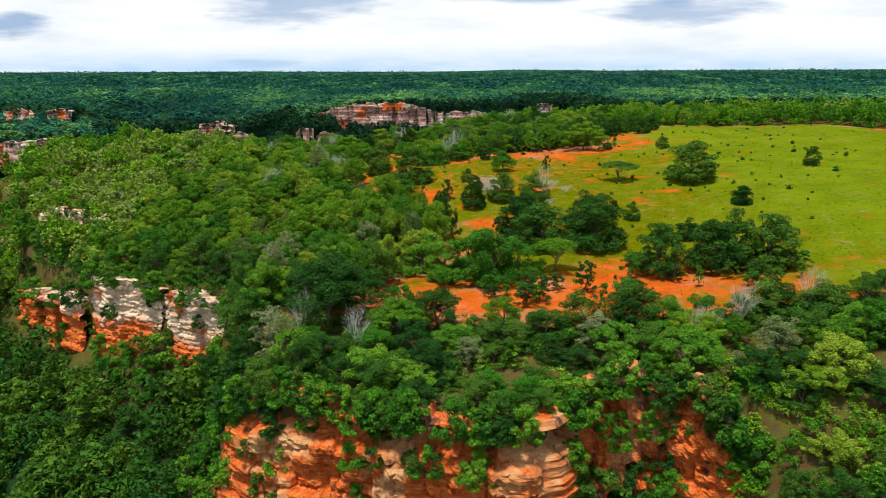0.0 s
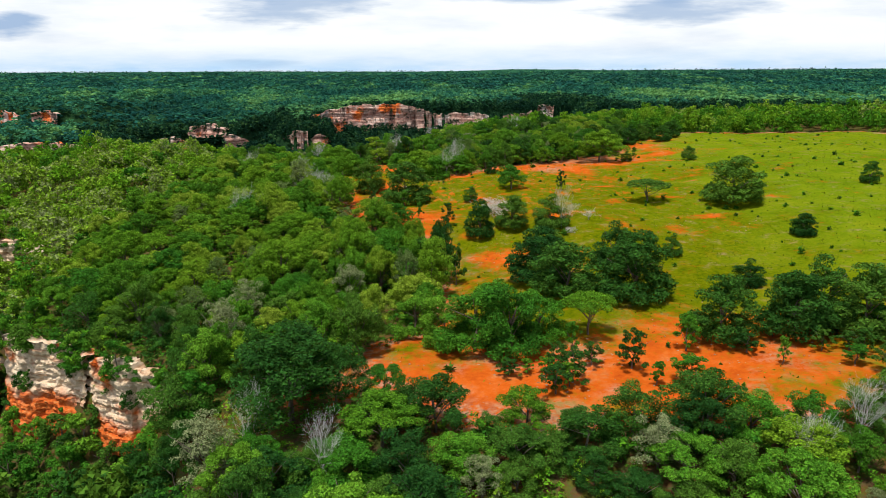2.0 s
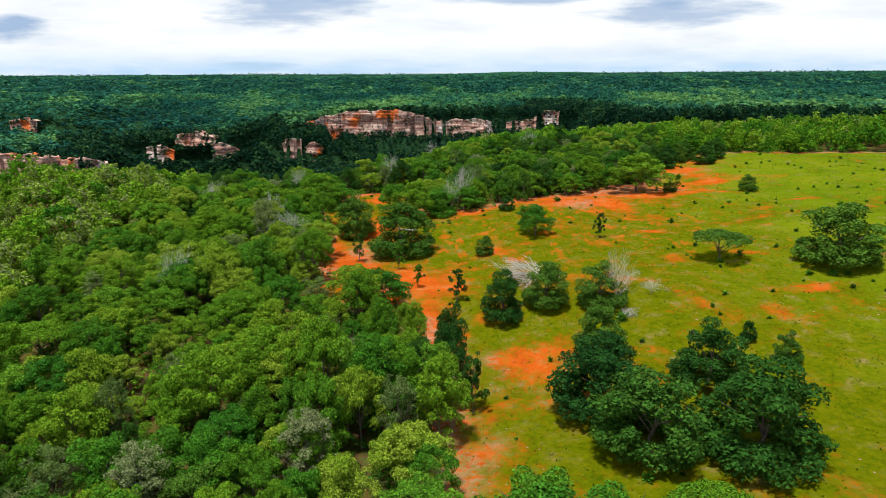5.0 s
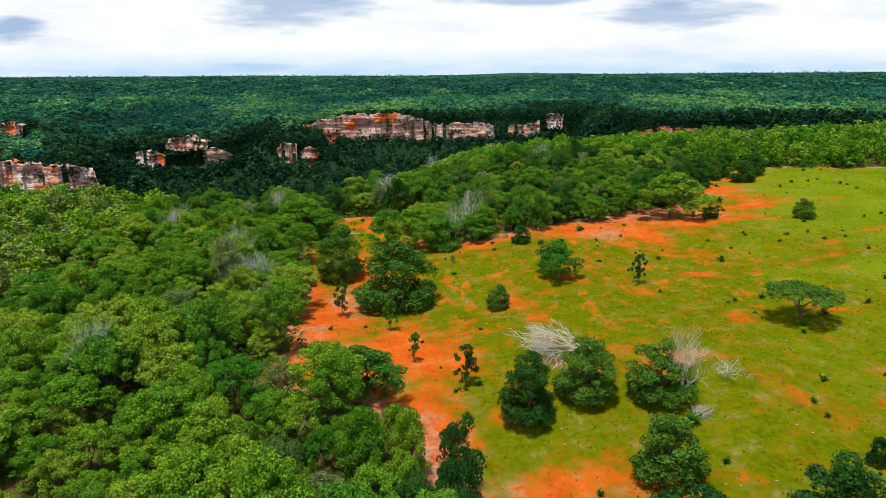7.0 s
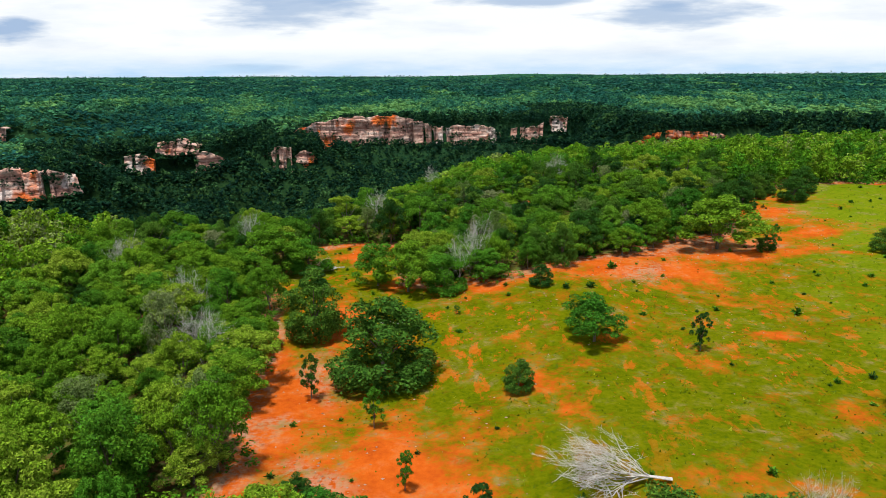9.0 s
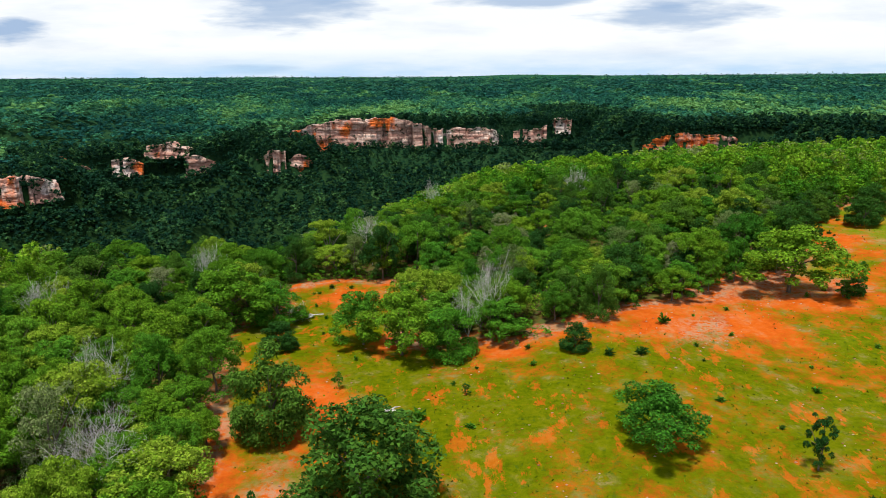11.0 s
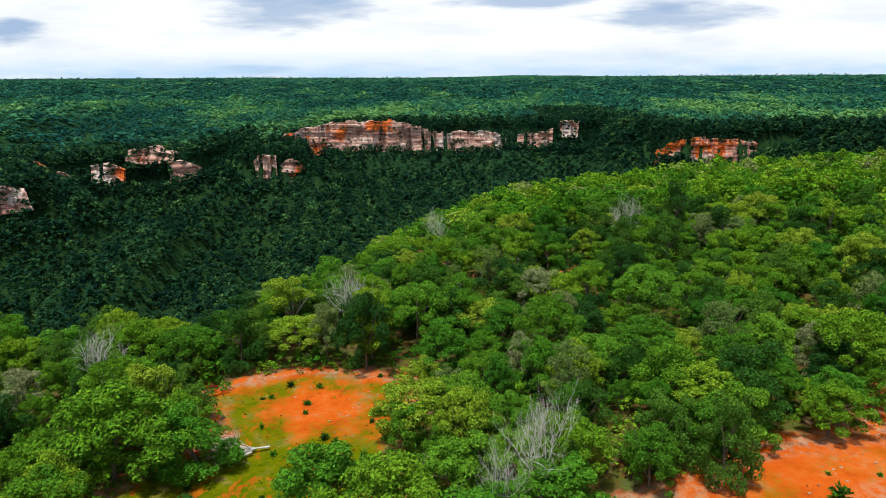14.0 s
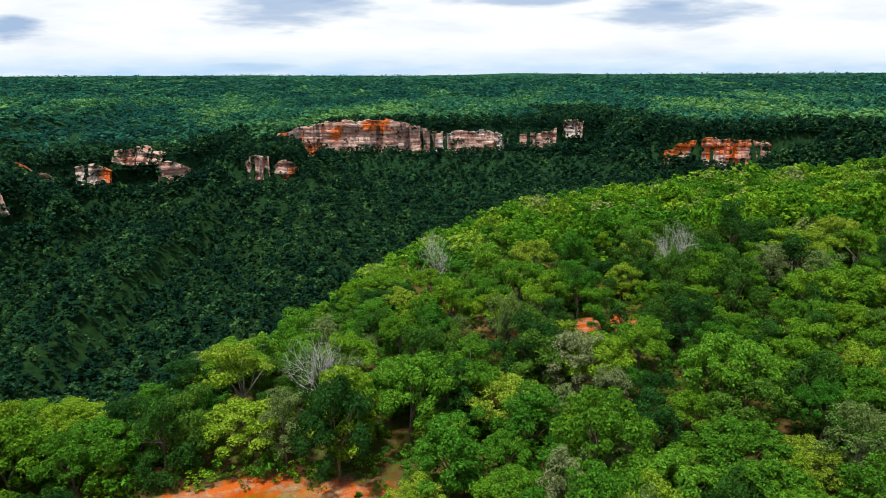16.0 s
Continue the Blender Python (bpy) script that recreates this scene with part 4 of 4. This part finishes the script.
def build_gorge_woods():
    rng = np.random.RandomState(17)
    low = [crown_arrays(rng, ("broad", "dense")[k % 2], 20, 76, 1.0, 0.8, 4) for k in range(6)]
    x, y = scatter(rng, -380, 330, 200, 800, 5.7)
    x2, y2 = scatter(rng, -380, 330, 380, 780, 3.9)
    b2 = inside(RIM_FAR, x2, y2)
    steep = (b2 > -30) & (b2 < 2)
    x, y = np.r_[x, x2[steep]], np.r_[y, y2[steep]]
    a, b = inside(RIM_NEAR, x, y), inside(RIM_FAR, x, y)
    u = x / np.maximum(y - 20, 1)
    flank = (x > -22 - (y - 205) * 0.45) & (y > 200)
    ok = (a < np.where(flank, -29, -4)) & (b < np.where((x > 70) & (x < 135), 60, 22)) & (np.abs(u) < 0.7)
    w = rng.uniform(5.0, 10.5, x.shape)
    for seed, line in FAR_FACES:
        gap, before = face_gap([(seed, line)], x, y)
        ok &= ~((gap < 10.5) & (b < -1) & before & (rng.uniform(size=x.shape) < 0.96))
        w = np.where((gap < (30 if seed == 28 else 22)) & (b < -1), np.minimum(w, 1.0 + 0.2 * gap * rng.uniform(0.8, 1.3, x.shape)), w)
    x, y, w = x[ok], y[ok], w[ok]
    z = height(x, y)
    items = list(zip(x, y, z - 0.15 * w, w, w * rng.uniform(0.7, 1.0, x.shape), rng.uniform(0, 1, x.shape) ** 1.4))
    fx, fy = scatter(rng, -310, 230, 405, 670, 3.3)
    fb = inside(RIM_FAR, fx, fy)
    fg, before = face_gap(FAR_FACES, fx, fy)
    few = (fb < -9) & (fb > -24) & (fg < 24)
    fx, fy = fx[few], fy[few]
    fw = rng.uniform(2.4, 4.4, fx.shape)
    items += list(zip(fx, fy, height(fx, fy) - 0.4, fw, fw * 0.8, rng.uniform(0, 0.8, fx.shape)))
    # bushes cling to the steep walls between the bare faces
    fx, fy = scatter(rng, -380, 260, 400, 740, 1.7)
    fb = inside(RIM_FAR, fx, fy)
    fg, before = face_gap(FAR_FACES, fx, fy)
    foot = np.full(fx.shape, -99.0)
    for f in FAR_FACES:
        own, front = face_gap([f], fx, fy)
        q = sorted(f[1])
        foot = np.where(front & (own < fg + 0.01), np.interp(fx, [v[0] for v in q], [v[3] for v in q]), foot)
    few = (fb < 0.5) & (fb > -14) & (fg < 28) & (~before | (fb > -2.4) | (height(fx, fy) < foot - 1.5))
    fx, fy = fx[few], fy[few]
    fw = rng.uniform(3.2, 6.8, fx.shape)
    items += list(zip(fx, fy, height(fx, fy) - 0.35 * fw, fw, fw * rng.uniform(0.8, 1.1, fx.shape), rng.uniform(0, 0.9, fx.shape) ** 1.3))
    stuff("gorge_forest", items, low, leaf_gorge_hazed, "dark green forest filling the gorge, its shade and haze put into the leaf colour", "forest")
    # the slope under the near cliffs
    x, y = scatter(rng, -170, 40, 15, 212, 4.2)
    a = inside(RIM_NEAR, x, y)
    ok = (a < -4) & (a > -46) & (x < np.where(y > 135, -60, 20)) & ~((off_cliffs(x, y, False) < np.where(x < -22, 8.0, 5.0)) & (a < 0))
    x, y = x[ok], y[ok]
    z, w = height(x, y), rng.uniform(4.5, 8, x.shape)
    mids = [crown_arrays(rng, ("broad", "dense")[k % 2], 44, 460, 0.46, 0.5, 8) for k in range(4)]
    x2, y2 = scatter(rng, -84, -20, 54, 116, 2.0)
    a2 = inside(RIM_NEAR, x2, y2)
    ok = (a2 < 2.5) & (a2 > -16) & ((line_gap([p for p, is_far in CLIFF_LINES if not is_far], x2, y2) > 5.4) | (a2 > np.where(x2 < -47, -4.5, -1.4)))
    x2, y2 = x2[ok], y2[ok]
    w2 = rng.uniform(1.5, 3.4, x2.shape)
    low_bush = list(zip(x2, y2, height(x2, y2) - 0.2 * w2, w2, w2 * rng.uniform(0.6, 1.0, x2.shape), rng.uniform(0.1, 1, x2.shape)))
    stuff("slope_undergrowth", low_bush, [crown_arrays(rng, "dense", 30, 320, 0.5, 0.5, 4) for k in range(4)], leaf_slope, "green bushes on the slope about the sandstone outcrop", "undergrowth")
    stuff("slope_forest", list(zip(x, y, z - 0.5, w, w * rng.uniform(0.8, 1.1, x.shape), rng.uniform(0.2, 1, x.shape))), mids, leaf_slope, "deep green trees on the slope under the cliffs", "forest")


leaf_slope = leaf_material("leaf_slope", ((0.0, (0.014, 0.06, 0.012)), (0.5, (0.03, 0.10, 0.012)), (1.0, (0.07, 0.15, 0.014))), False, 0.2)
build_gorge_woods()


def build_far_woods():
    """Crowns of uneven size over the far plateau, brighter near its lip; further back haze is put in as bluer, darker
    leaf tints.
    """
    rng = np.random.RandomState(23)
    lip = [crown_arrays(rng, ("broad", "dense")[k % 2], 18, 56, 1.05, 0.9, 4) for k in range(6)]
    back = [crown_arrays(rng, ("broad", "dense")[k % 2], 10, 20, 1.5, 1.0, 2) for k in range(5)]
    bands = {"lip": [], "back": []}
    for y0, y1, gap in ((420, 1000, 9.5), (1000, 1600, 16), (1600, 2600, 26), (2600, 3900, 46)):
        x, y = scatter(rng, -0.75 * y1, 0.75 * y1, y0, y1, gap)
        b = inside(RIM_FAR, x, y)
        ok = (b > 2) & (np.abs(x / y) < 0.72) & ((b > np.where((x > 70) & (x < 135), 55, 17)) | (y > 800) | (np.abs(x) > 300))
        ok &= rng.uniform(size=x.shape) < 0.86 + 0.2 * wavy(5, 110, x, y)
        x, y = x[ok], y[ok]
        z, w = height(x, y), gap * rng.uniform(0.85, 1.6, x.shape) * np.where(rng.uniform(size=x.shape) < 0.15, 1.5, 1.0)
        w = np.where(y > 2600, np.minimum(w * 0.3, 22), w)
        h = np.minimum(w * rng.uniform(0.45, 0.8, x.shape), 9) + np.where((y > 1000) & (rng.uniform(size=x.shape) < 0.2), rng.uniform(1, 6, x.shape) + 3 * smooth(2600, 3400, y) * rng.uniform(0, 1, x.shape), 0.0)
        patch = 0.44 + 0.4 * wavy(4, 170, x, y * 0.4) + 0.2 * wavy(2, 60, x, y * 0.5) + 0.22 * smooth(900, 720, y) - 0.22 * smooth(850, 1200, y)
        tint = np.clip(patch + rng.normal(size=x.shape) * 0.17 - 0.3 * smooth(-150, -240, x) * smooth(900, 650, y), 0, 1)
        bands["lip" if y1 <= 1000 else "back"] += list(zip(x, y, z - 1, w, h, tint))
    stuff("far_woods", bands["lip"], lip, leaf_far_hazed, "green scrub forest along the lip of the far plateau", "forest")
    stuff("distant_woods", bands["back"], back, leaf_far_hazed, "forest reaching to the horizon, its leaf colour tinted blue-green for haze", "forest")


# far leaves: distance haze is painted in as blue-green base colours
leaf_far_hazed = leaf_material("leaf_far_hazed", ((0.0, (0.008, 0.062, 0.055)), (0.35, (0.018, 0.115, 0.080)), (0.7, (0.055, 0.20, 0.085)), (1.0, (0.14, 0.31, 0.09))), False, 0.2, 0.25, (0.10, 0.30, 0.10, 1))
build_far_woods()


# ---- shrubs on the ledges ----
shrubs = [template("shrub", "dense", (leaf_mid, leaf_deep, leaf_mid)[k], 2400, 0.3, 34, 150 + k, "straggling green shrub rooted on a sandstone ledge or bank", "shrub", "shrubs on the cliffs", 3) for k in range(3)]


OUTCROPS = [p for p, far in CLIFF_LINES if not far][1:]


def plant_ledges():
    rng = np.random.RandomState(53)
    items, count = [], 0
    for X, Y, Z, far in LEDGES:
        rows, cols = X.shape
        for c in range(2, cols - 1, 4) if far else ():
            # trees before the foot, and over the ends
            last = c < 4 or c > cols - 5
            r = int((rows - 1) * (rng.uniform(0.2, 0.95) if last else rng.uniform(0.93, 1.0)))
            w = rng.uniform(4.5, 8)
            items.append((X[r, c], Y[r, c] - rng.uniform(1, 4), Z[r, c] - 0.6 * w, w, w * rng.uniform(0.8, 1.1), rng.uniform(0, 0.9)))
        for _ in range(int(cols * ((0.2 if cols > 80 else 0.45) if far else 0.75 if X.mean() > -20 else 0.14))):
            r, c = int(rows * (rng.uniform(0.0, 0.03) if rng.uniform() < 0.55 else rng.choice((0.155, 0.385)) + rng.uniform(-0.02, 0.05) if rng.uniform() < 0.6 else rng.uniform(0.05, 0.95))), rng.randint(2, cols - 2)
            if far:
                w = rng.uniform(2.5, 6)
                items.append((X[r, c], Y[r, c], Z[r, c] - 0.35 * w, w, w, rng.uniform(0, 0.8)))
            elif Z[r, c] > -14:
                w = rng.uniform(1.6, 4.2) if r < rows * 0.04 else rng.uniform(1.1, 3.2)
                m = Matrix.Translation((X[r, c], Y[r, c], Z[r, c] - 0.3 * w)) @ Matrix.Rotation(rng.uniform(0, 6.28), 4, "Z") @ Matrix.Scale(w / 6, 4)
                t = shrubs[count % 3]
                (t if count < 3 else copy_thing(t, Matrix.Identity(4))).matrix_basis = m
                count += 1
    # bushes in the shaded cove of the near cliff
    for k, (x, y, z, w) in enumerate(COVE):
        copy_thing(shrubs[1], Matrix.Identity(4)).matrix_basis = Matrix.Translation((x, y, z)) @ Matrix.Rotation(k * 1.9, 4, "Z") @ Matrix.Scale(w / 6, 4)
    # bushes about the outcrops
    x, y = scatter(rng, -78, -18, 54, 118, 2.7)
    r = inside(RIM_NEAR, x, y)
    for k in [i for i in np.flatnonzero((r < np.where(x < -47, 1.2, -0.4)) & (r > np.where(x < -47, -2.5, -8))) if line_gap(OUTCROPS, x[i], y[i]) > (1.2 if x[i] < -47 else 3.2)][:140]:
        w = rng.uniform(2.4, 4.6)
        m = Matrix.Translation((x[k], y[k], float(height(x[k], y[k])) - 0.1 * w)) @ Matrix.Rotation(rng.uniform(0, 6.28), 4, "Z") @ Matrix.Diagonal((w / 6, w / 6, w / 6, 1))
        copy_thing(shrubs[k % 3], Matrix.Identity(4)).matrix_basis = m
    # the steep bushy bank beside the near cliff
    bank_items = []
    x, y = scatter(rng, 21, 56, 36, 52, 2.3)
    r = inside(RIM_NEAR, x, y)
    x, y, r = np.r_[x, 25.2, 27.2, 24.2, 26.4, 28.8], np.r_[y, 50.2, 49.2, 51.6, 51.2, 50.4], np.r_[r, 0, 0, 0, 0, 0]
    for k in np.flatnonzero((r < 2.5) & (r > -12)):
        w = rng.uniform(1.8, 3.8)
        bank_items.append((x[k], y[k], float(height(x[k], y[k])) - 0.1 * w, w, w * 0.9, rng.uniform(0.1, 0.8)))
    stuff("bank_shrubs", bank_items, [crown_arrays(rng, "dense", 40, 800, 0.36) for k in range(3)], leaf_woods, "straggling green shrubs on the steep bank", "shrub")
    low = [crown_arrays(rng, "dense", 16, 70, 1.2, 0.7, 4) for k in range(4)]
    stuff("cliff_shrubs", items, low, leaf_gorge_hazed, "dark green shrubs growing on the far cliffs, with the gorge's shade and haze in their colour", "shrub")


plant_ledges()

# ---- bare trees and dead wood ----
def branch(rng, start, way, length, radius, depth, out):
    """A crooked branch that forks on."""
    p, d = np.array(start, float), np.array(way, float)
    pts, rad = [p], [radius]
    for k in range(3):
        d = unit(d + rng.normal(size=3) * 0.2 + np.array([0, 0, 0.14]))
        p = p + d * length / 3
        pts.append(p), rad.append(radius * (1 - 0.25 * (k + 1)))
        if depth and k:
            for _ in range(2):
                branch(rng, p, unit(d + rng.normal(size=3) * 0.6), length * rng.uniform(0.5, 0.7), radius * 0.55, depth - 1, out)
    out.append(tube(pts, rad, 4 if depth > 1 else 3))


def bare_tree(name, seed, label, limbs=6, depth=2, girth=0.13):
    rng = np.random.RandomState(seed)
    root = tagged(new(name), label, "dead tree", "bare grey trees")
    part("trunk", mesh_from("trunk", *tube([(0, 0, -0.4), (0.1, 0, 0.8), (0.05, 0.1, 1.8), (0.2, 0.1, 2.8)], (girth * 1.2, girth, girth * 0.8, girth * 0.5), 6), dead_wood, flat=False), root)
    for k in range(limbs):
        a, z = k * 2.4 + rng.uniform(-0.3, 0.3), rng.uniform(0.9, 2.6)
        out = []
        branch(rng, (0.1, 0.05, z), (math.cos(a), math.sin(a), rng.uniform(0.7, 1.8)), rng.uniform(2.2, 3.2), girth * 0.5, depth, out)
        part("limb", mesh_from("limb", *joined(out), dead_wood, flat=False), root)
    return root


bare = [bare_tree("bare_tree", 200 + k, "leafless pale grey tree with many thin branches", 11, 3, 0.09) for k in range(3)]
# x, y, width, height
BARE_TREES = [(-23.2, 140.0, 5.9, 5.0), (2.4, 164.8, 4.8, 6.6), (0.2, 163.6, 3.6, 4.6), (28.0, 59.0, 4.0, 4.0), (-25.0, 142.2, 5.1, 4.4), (-27.5, 150.0, 5.0, 5.5), (-30.0, 180.0, 5.0, 5.5),
              (24.0, 57.5, 3.4, 3.6), (36.0, 62.0, 3.4, 3.4), (-12.0, 193.0, 5.0, 6.0), (-34.0, 196.0, 5.2, 6.0), (-4.0, 224.0, 4.6, 5.6), (20.0, 215.0, 4.6, 6.6),
              (-30.0, 118.0, 5.0, 6.0), (-14.0, 62.0, 3.6, 4.4), (-8.0, 58.0, 3.4, 4.6), (-44.0, 170.0, 5.5, 5.8), (16.8, 112.6, 3.4, 5.0), (18.6, 116.4, 3.4, 1.9), (21.2, 115.2, 3.2, 1.3)]
rng = np.random.RandomState(77)
for k, (x, y, w, h) in enumerate(BARE_TREES):
    stand(bare[k % 3], x, y, w * 0.85, h, rng)


def fallen(x, y, turn, size, seed, label, tilt=84, flat_by=0.62):
    """A bare tree lying on the ground."""
    t = bare_tree("fallen_tree", seed, label, 18, 3, 0.15)
    t.matrix_basis = Matrix.Translation((x, y, float(height(x, y)) + 0.3)) @ Matrix.Diagonal((1, 1, flat_by, 1)) @ Matrix.Rotation(radians(turn), 4, "Z") @ Matrix.Rotation(radians(tilt), 4, "Y") @ Matrix.Scale(size, 4)


fallen(11.9, 120.9, 176, 0.96, 300, "fallen silver-grey dead tree with branches, lying in the grass", 84, 0.44)
fallen(-15.8, 174.2, 200, 0.6, 301, "fallen grey dead tree on bare red earth")
fallen(16.5, 110.5, 20, 0.3, 302, "broken grey branches lying under a tree", 85)

def fallen_log(x, y, turn, length, radius, label):
    """A bare trunk lying on the ground, with the stubs of two boughs."""
    log = tagged(new("fallen_log"), label, "log")
    half = length / 2
    part("trunk", mesh_from("trunk", *tube([(-half, 0, 0), (-half * 0.4, 0.06, 0.03), (half * 0.3, -0.05, 0.02), (half, 0.08, 0)], (radius, radius * 0.95, radius * 0.8, radius * 0.6), 8), dead_wood, flat=False), log)
    for at, side in ((0.25, 1), (-0.3, -1)):
        part("limb", mesh_from("limb", *tube([(at * length, 0, 0.02), (at * length + 0.3, side * 0.35, 0.15), (at * length + 0.7, side * 0.6, 0.12)], (radius * 0.5, radius * 0.35, radius * 0.15), 6), dead_wood, flat=False), log)
    log.matrix_basis = Matrix.Translation((x, y, float(height(x, y)) + radius * 0.7)) @ Matrix.Rotation(radians(turn), 4, "Z")


fallen_log(-7.0, 151.0, -6, 3.0, 0.16, "bleached grey log lying in thin grass")
fallen_log(-17.6, 172.6, 35, 2.6, 0.13, "grey log among dead branches on red earth")

# ---- weeds and grass in the glade ----
def weed_template(seed, label, material, blades, spread, tall):
    rng = np.random.RandomState(seed)
    c = rng.normal(size=(blades, 3)) * np.array([spread, spread, 0.28 * tall]) + np.array([0, 0, 0.5 * tall])
    c[:, 2] = np.abs(c[:, 2])
    d = unit(rng.normal(size=(blades, 3)) + np.array([0, 0, 0.8]))
    s = unit(np.cross(d, rng.normal(size=(blades, 3))))
    ln = rng.uniform(0.16, 0.34, blades)[:, None]
    stem = np.stack([0 * c[:, 0], 0 * c[:, 0], c[:, 2] * 0.6], -1)
    v = np.stack([stem, c - d * ln * 0.3 + s * ln * 0.4, c + d * ln * 0.6], 1).reshape(-1, 3)
    v[:3, 2] -= v[:, 2].min() + 0.05
    return tagged(new("weed", mesh_from("weed", v, np.arange(3 * blades).reshape(-1, 3), material)), label, "weed", "weeds in the grass")


weeds = [weed_template(400 + k, "small dark green weed growing in the thin grass", (leaf_deep, leaf_mid, leaf_mid)[k], 60, 0.2, 0.6) for k in range(3)]


def plant_weeds():
    rng = np.random.RandomState(41)
    x, y = scatter(rng, -20, 110, 64, 205, 3.6)
    x, y = x + rng.normal(size=x.shape) * 1.5, y + rng.normal(size=x.shape) * 1.5
    ok = (inside(GLADE, x, y) > 1.0) & (rng.uniform(size=x.shape) < 0.26 + 0.3 * wavy(5, 22, x, y)) & (x < 0.72 * (y - 20))
    keep = rng.permutation(np.flatnonzero(ok))[:264]
    x, y = x[keep], y[keep]
    x, y = np.r_[x, rng.normal(-13, 5.5, 15)], np.r_[y, rng.normal(178.5, 4.0, 15)]
    for k in range(len(x)):
        s = rng.uniform(0.35, 0.8) * (1.7 if rng.uniform() < 0.15 else 1.0)
        m = Matrix.Translation((x[k], y[k], float(height(x[k], y[k])) - 0.02)) @ Matrix.Rotation(rng.uniform(0, 6.28), 4, "Z") @ Matrix.Diagonal((s * rng.uniform(0.8, 1.6), s, s, 1))
        if k < 3:
            weeds[k].matrix_basis = m
        else:
            copy_thing(weeds[k % 3], Matrix.Identity(4)).matrix_basis = m


plant_weeds()


def sow_grass():
    rng = np.random.RandomState(43)
    n = 200000
    x, y = rng.uniform(-26, 130, n), rng.uniform(60, 206, n)
    g = inside(GLADE, x, y)
    dense = smooth(0, 2, g) * np.clip(1.05 - bare_earth(x, y), 0.06, 1) * (0.35 + 0.65 * smooth(-0.3, 0.4, wavy(1, 7, x, y)))
    ok = (g > -0.5) & (rng.uniform(size=n) < dense * 0.25)
    x, y = x[ok], y[ok]
    z, n = height(x, y), len(x)
    a = rng.uniform(0, 6.283, n)
    h, w = rng.uniform(0.06, 0.2, n), rng.uniform(0.05, 0.14, n)
    p = np.stack([x, y, z], -1)
    side = np.stack([np.cos(a), np.sin(a), 0 * a], -1) * w[:, None]
    lean = np.stack([rng.normal(size=n) * 0.12, rng.normal(size=n) * 0.12, h], -1)
    v = np.stack([p - side - [0, 0, 0.03], p + side - [0, 0, 0.03], p + lean], 1).reshape(-1, 3)
    me = mesh_from("grass", v, np.arange(3 * n).reshape(-1, 3), grass_mat)
    me.attributes.new("tint", "FLOAT", "POINT").data.foreach_set("value", np.repeat(rng.uniform(0, 1, n), 3).astype(np.float32))
    tagged(new("grass", me), "thin yellow-green grass tufts on red earth", "grass", kind="stuff")


sow_grass()


def strew_pebbles():
    """Loose pale stones and clods on the bare earth."""
    rng = np.random.RandomState(47)
    n = 40000
    x, y = rng.uniform(-26, 60, n), rng.uniform(60, 206, n)
    ok = (inside(GLADE, x, y) > -1.5) & (rng.uniform(size=n) < np.clip(bare_earth(x, y), 0, 1) * (0.12 + 0.5 * smooth(0.1, 0.8, wavy(4, 12, x, y))))
    x, y = x[ok], y[ok]
    vs, fs, at = [], [], 0
    z = height(x, y)
    for k in range(len(x)):
        v, f = octa(rng)
        r = rng.uniform(0.03, 0.11)
        vs.append(v * r * np.array([1.3, 1, 0.7]) + (x[k], y[k], z[k] + 0.2 * r)), fs.append(f + at)
        at += 6
    tagged(new("pebbles", mesh_from("pebbles", np.vstack(vs), np.vstack(fs), pebble_mat)), "loose pale stones and clods on red earth", "pebbles", kind="stuff")


pm = Nodes("pebble", 0.9, 0.15)
pebble_mat = pm.colour(pm.ramp(pm.n.new("ShaderNodeNewGeometry").outputs["Random Per Island"], (0.0, (0.22, 0.09, 0.04)), (0.4, (0.33, 0.19, 0.11)), (1.0, (0.38, 0.27, 0.19))))
strew_pebbles()
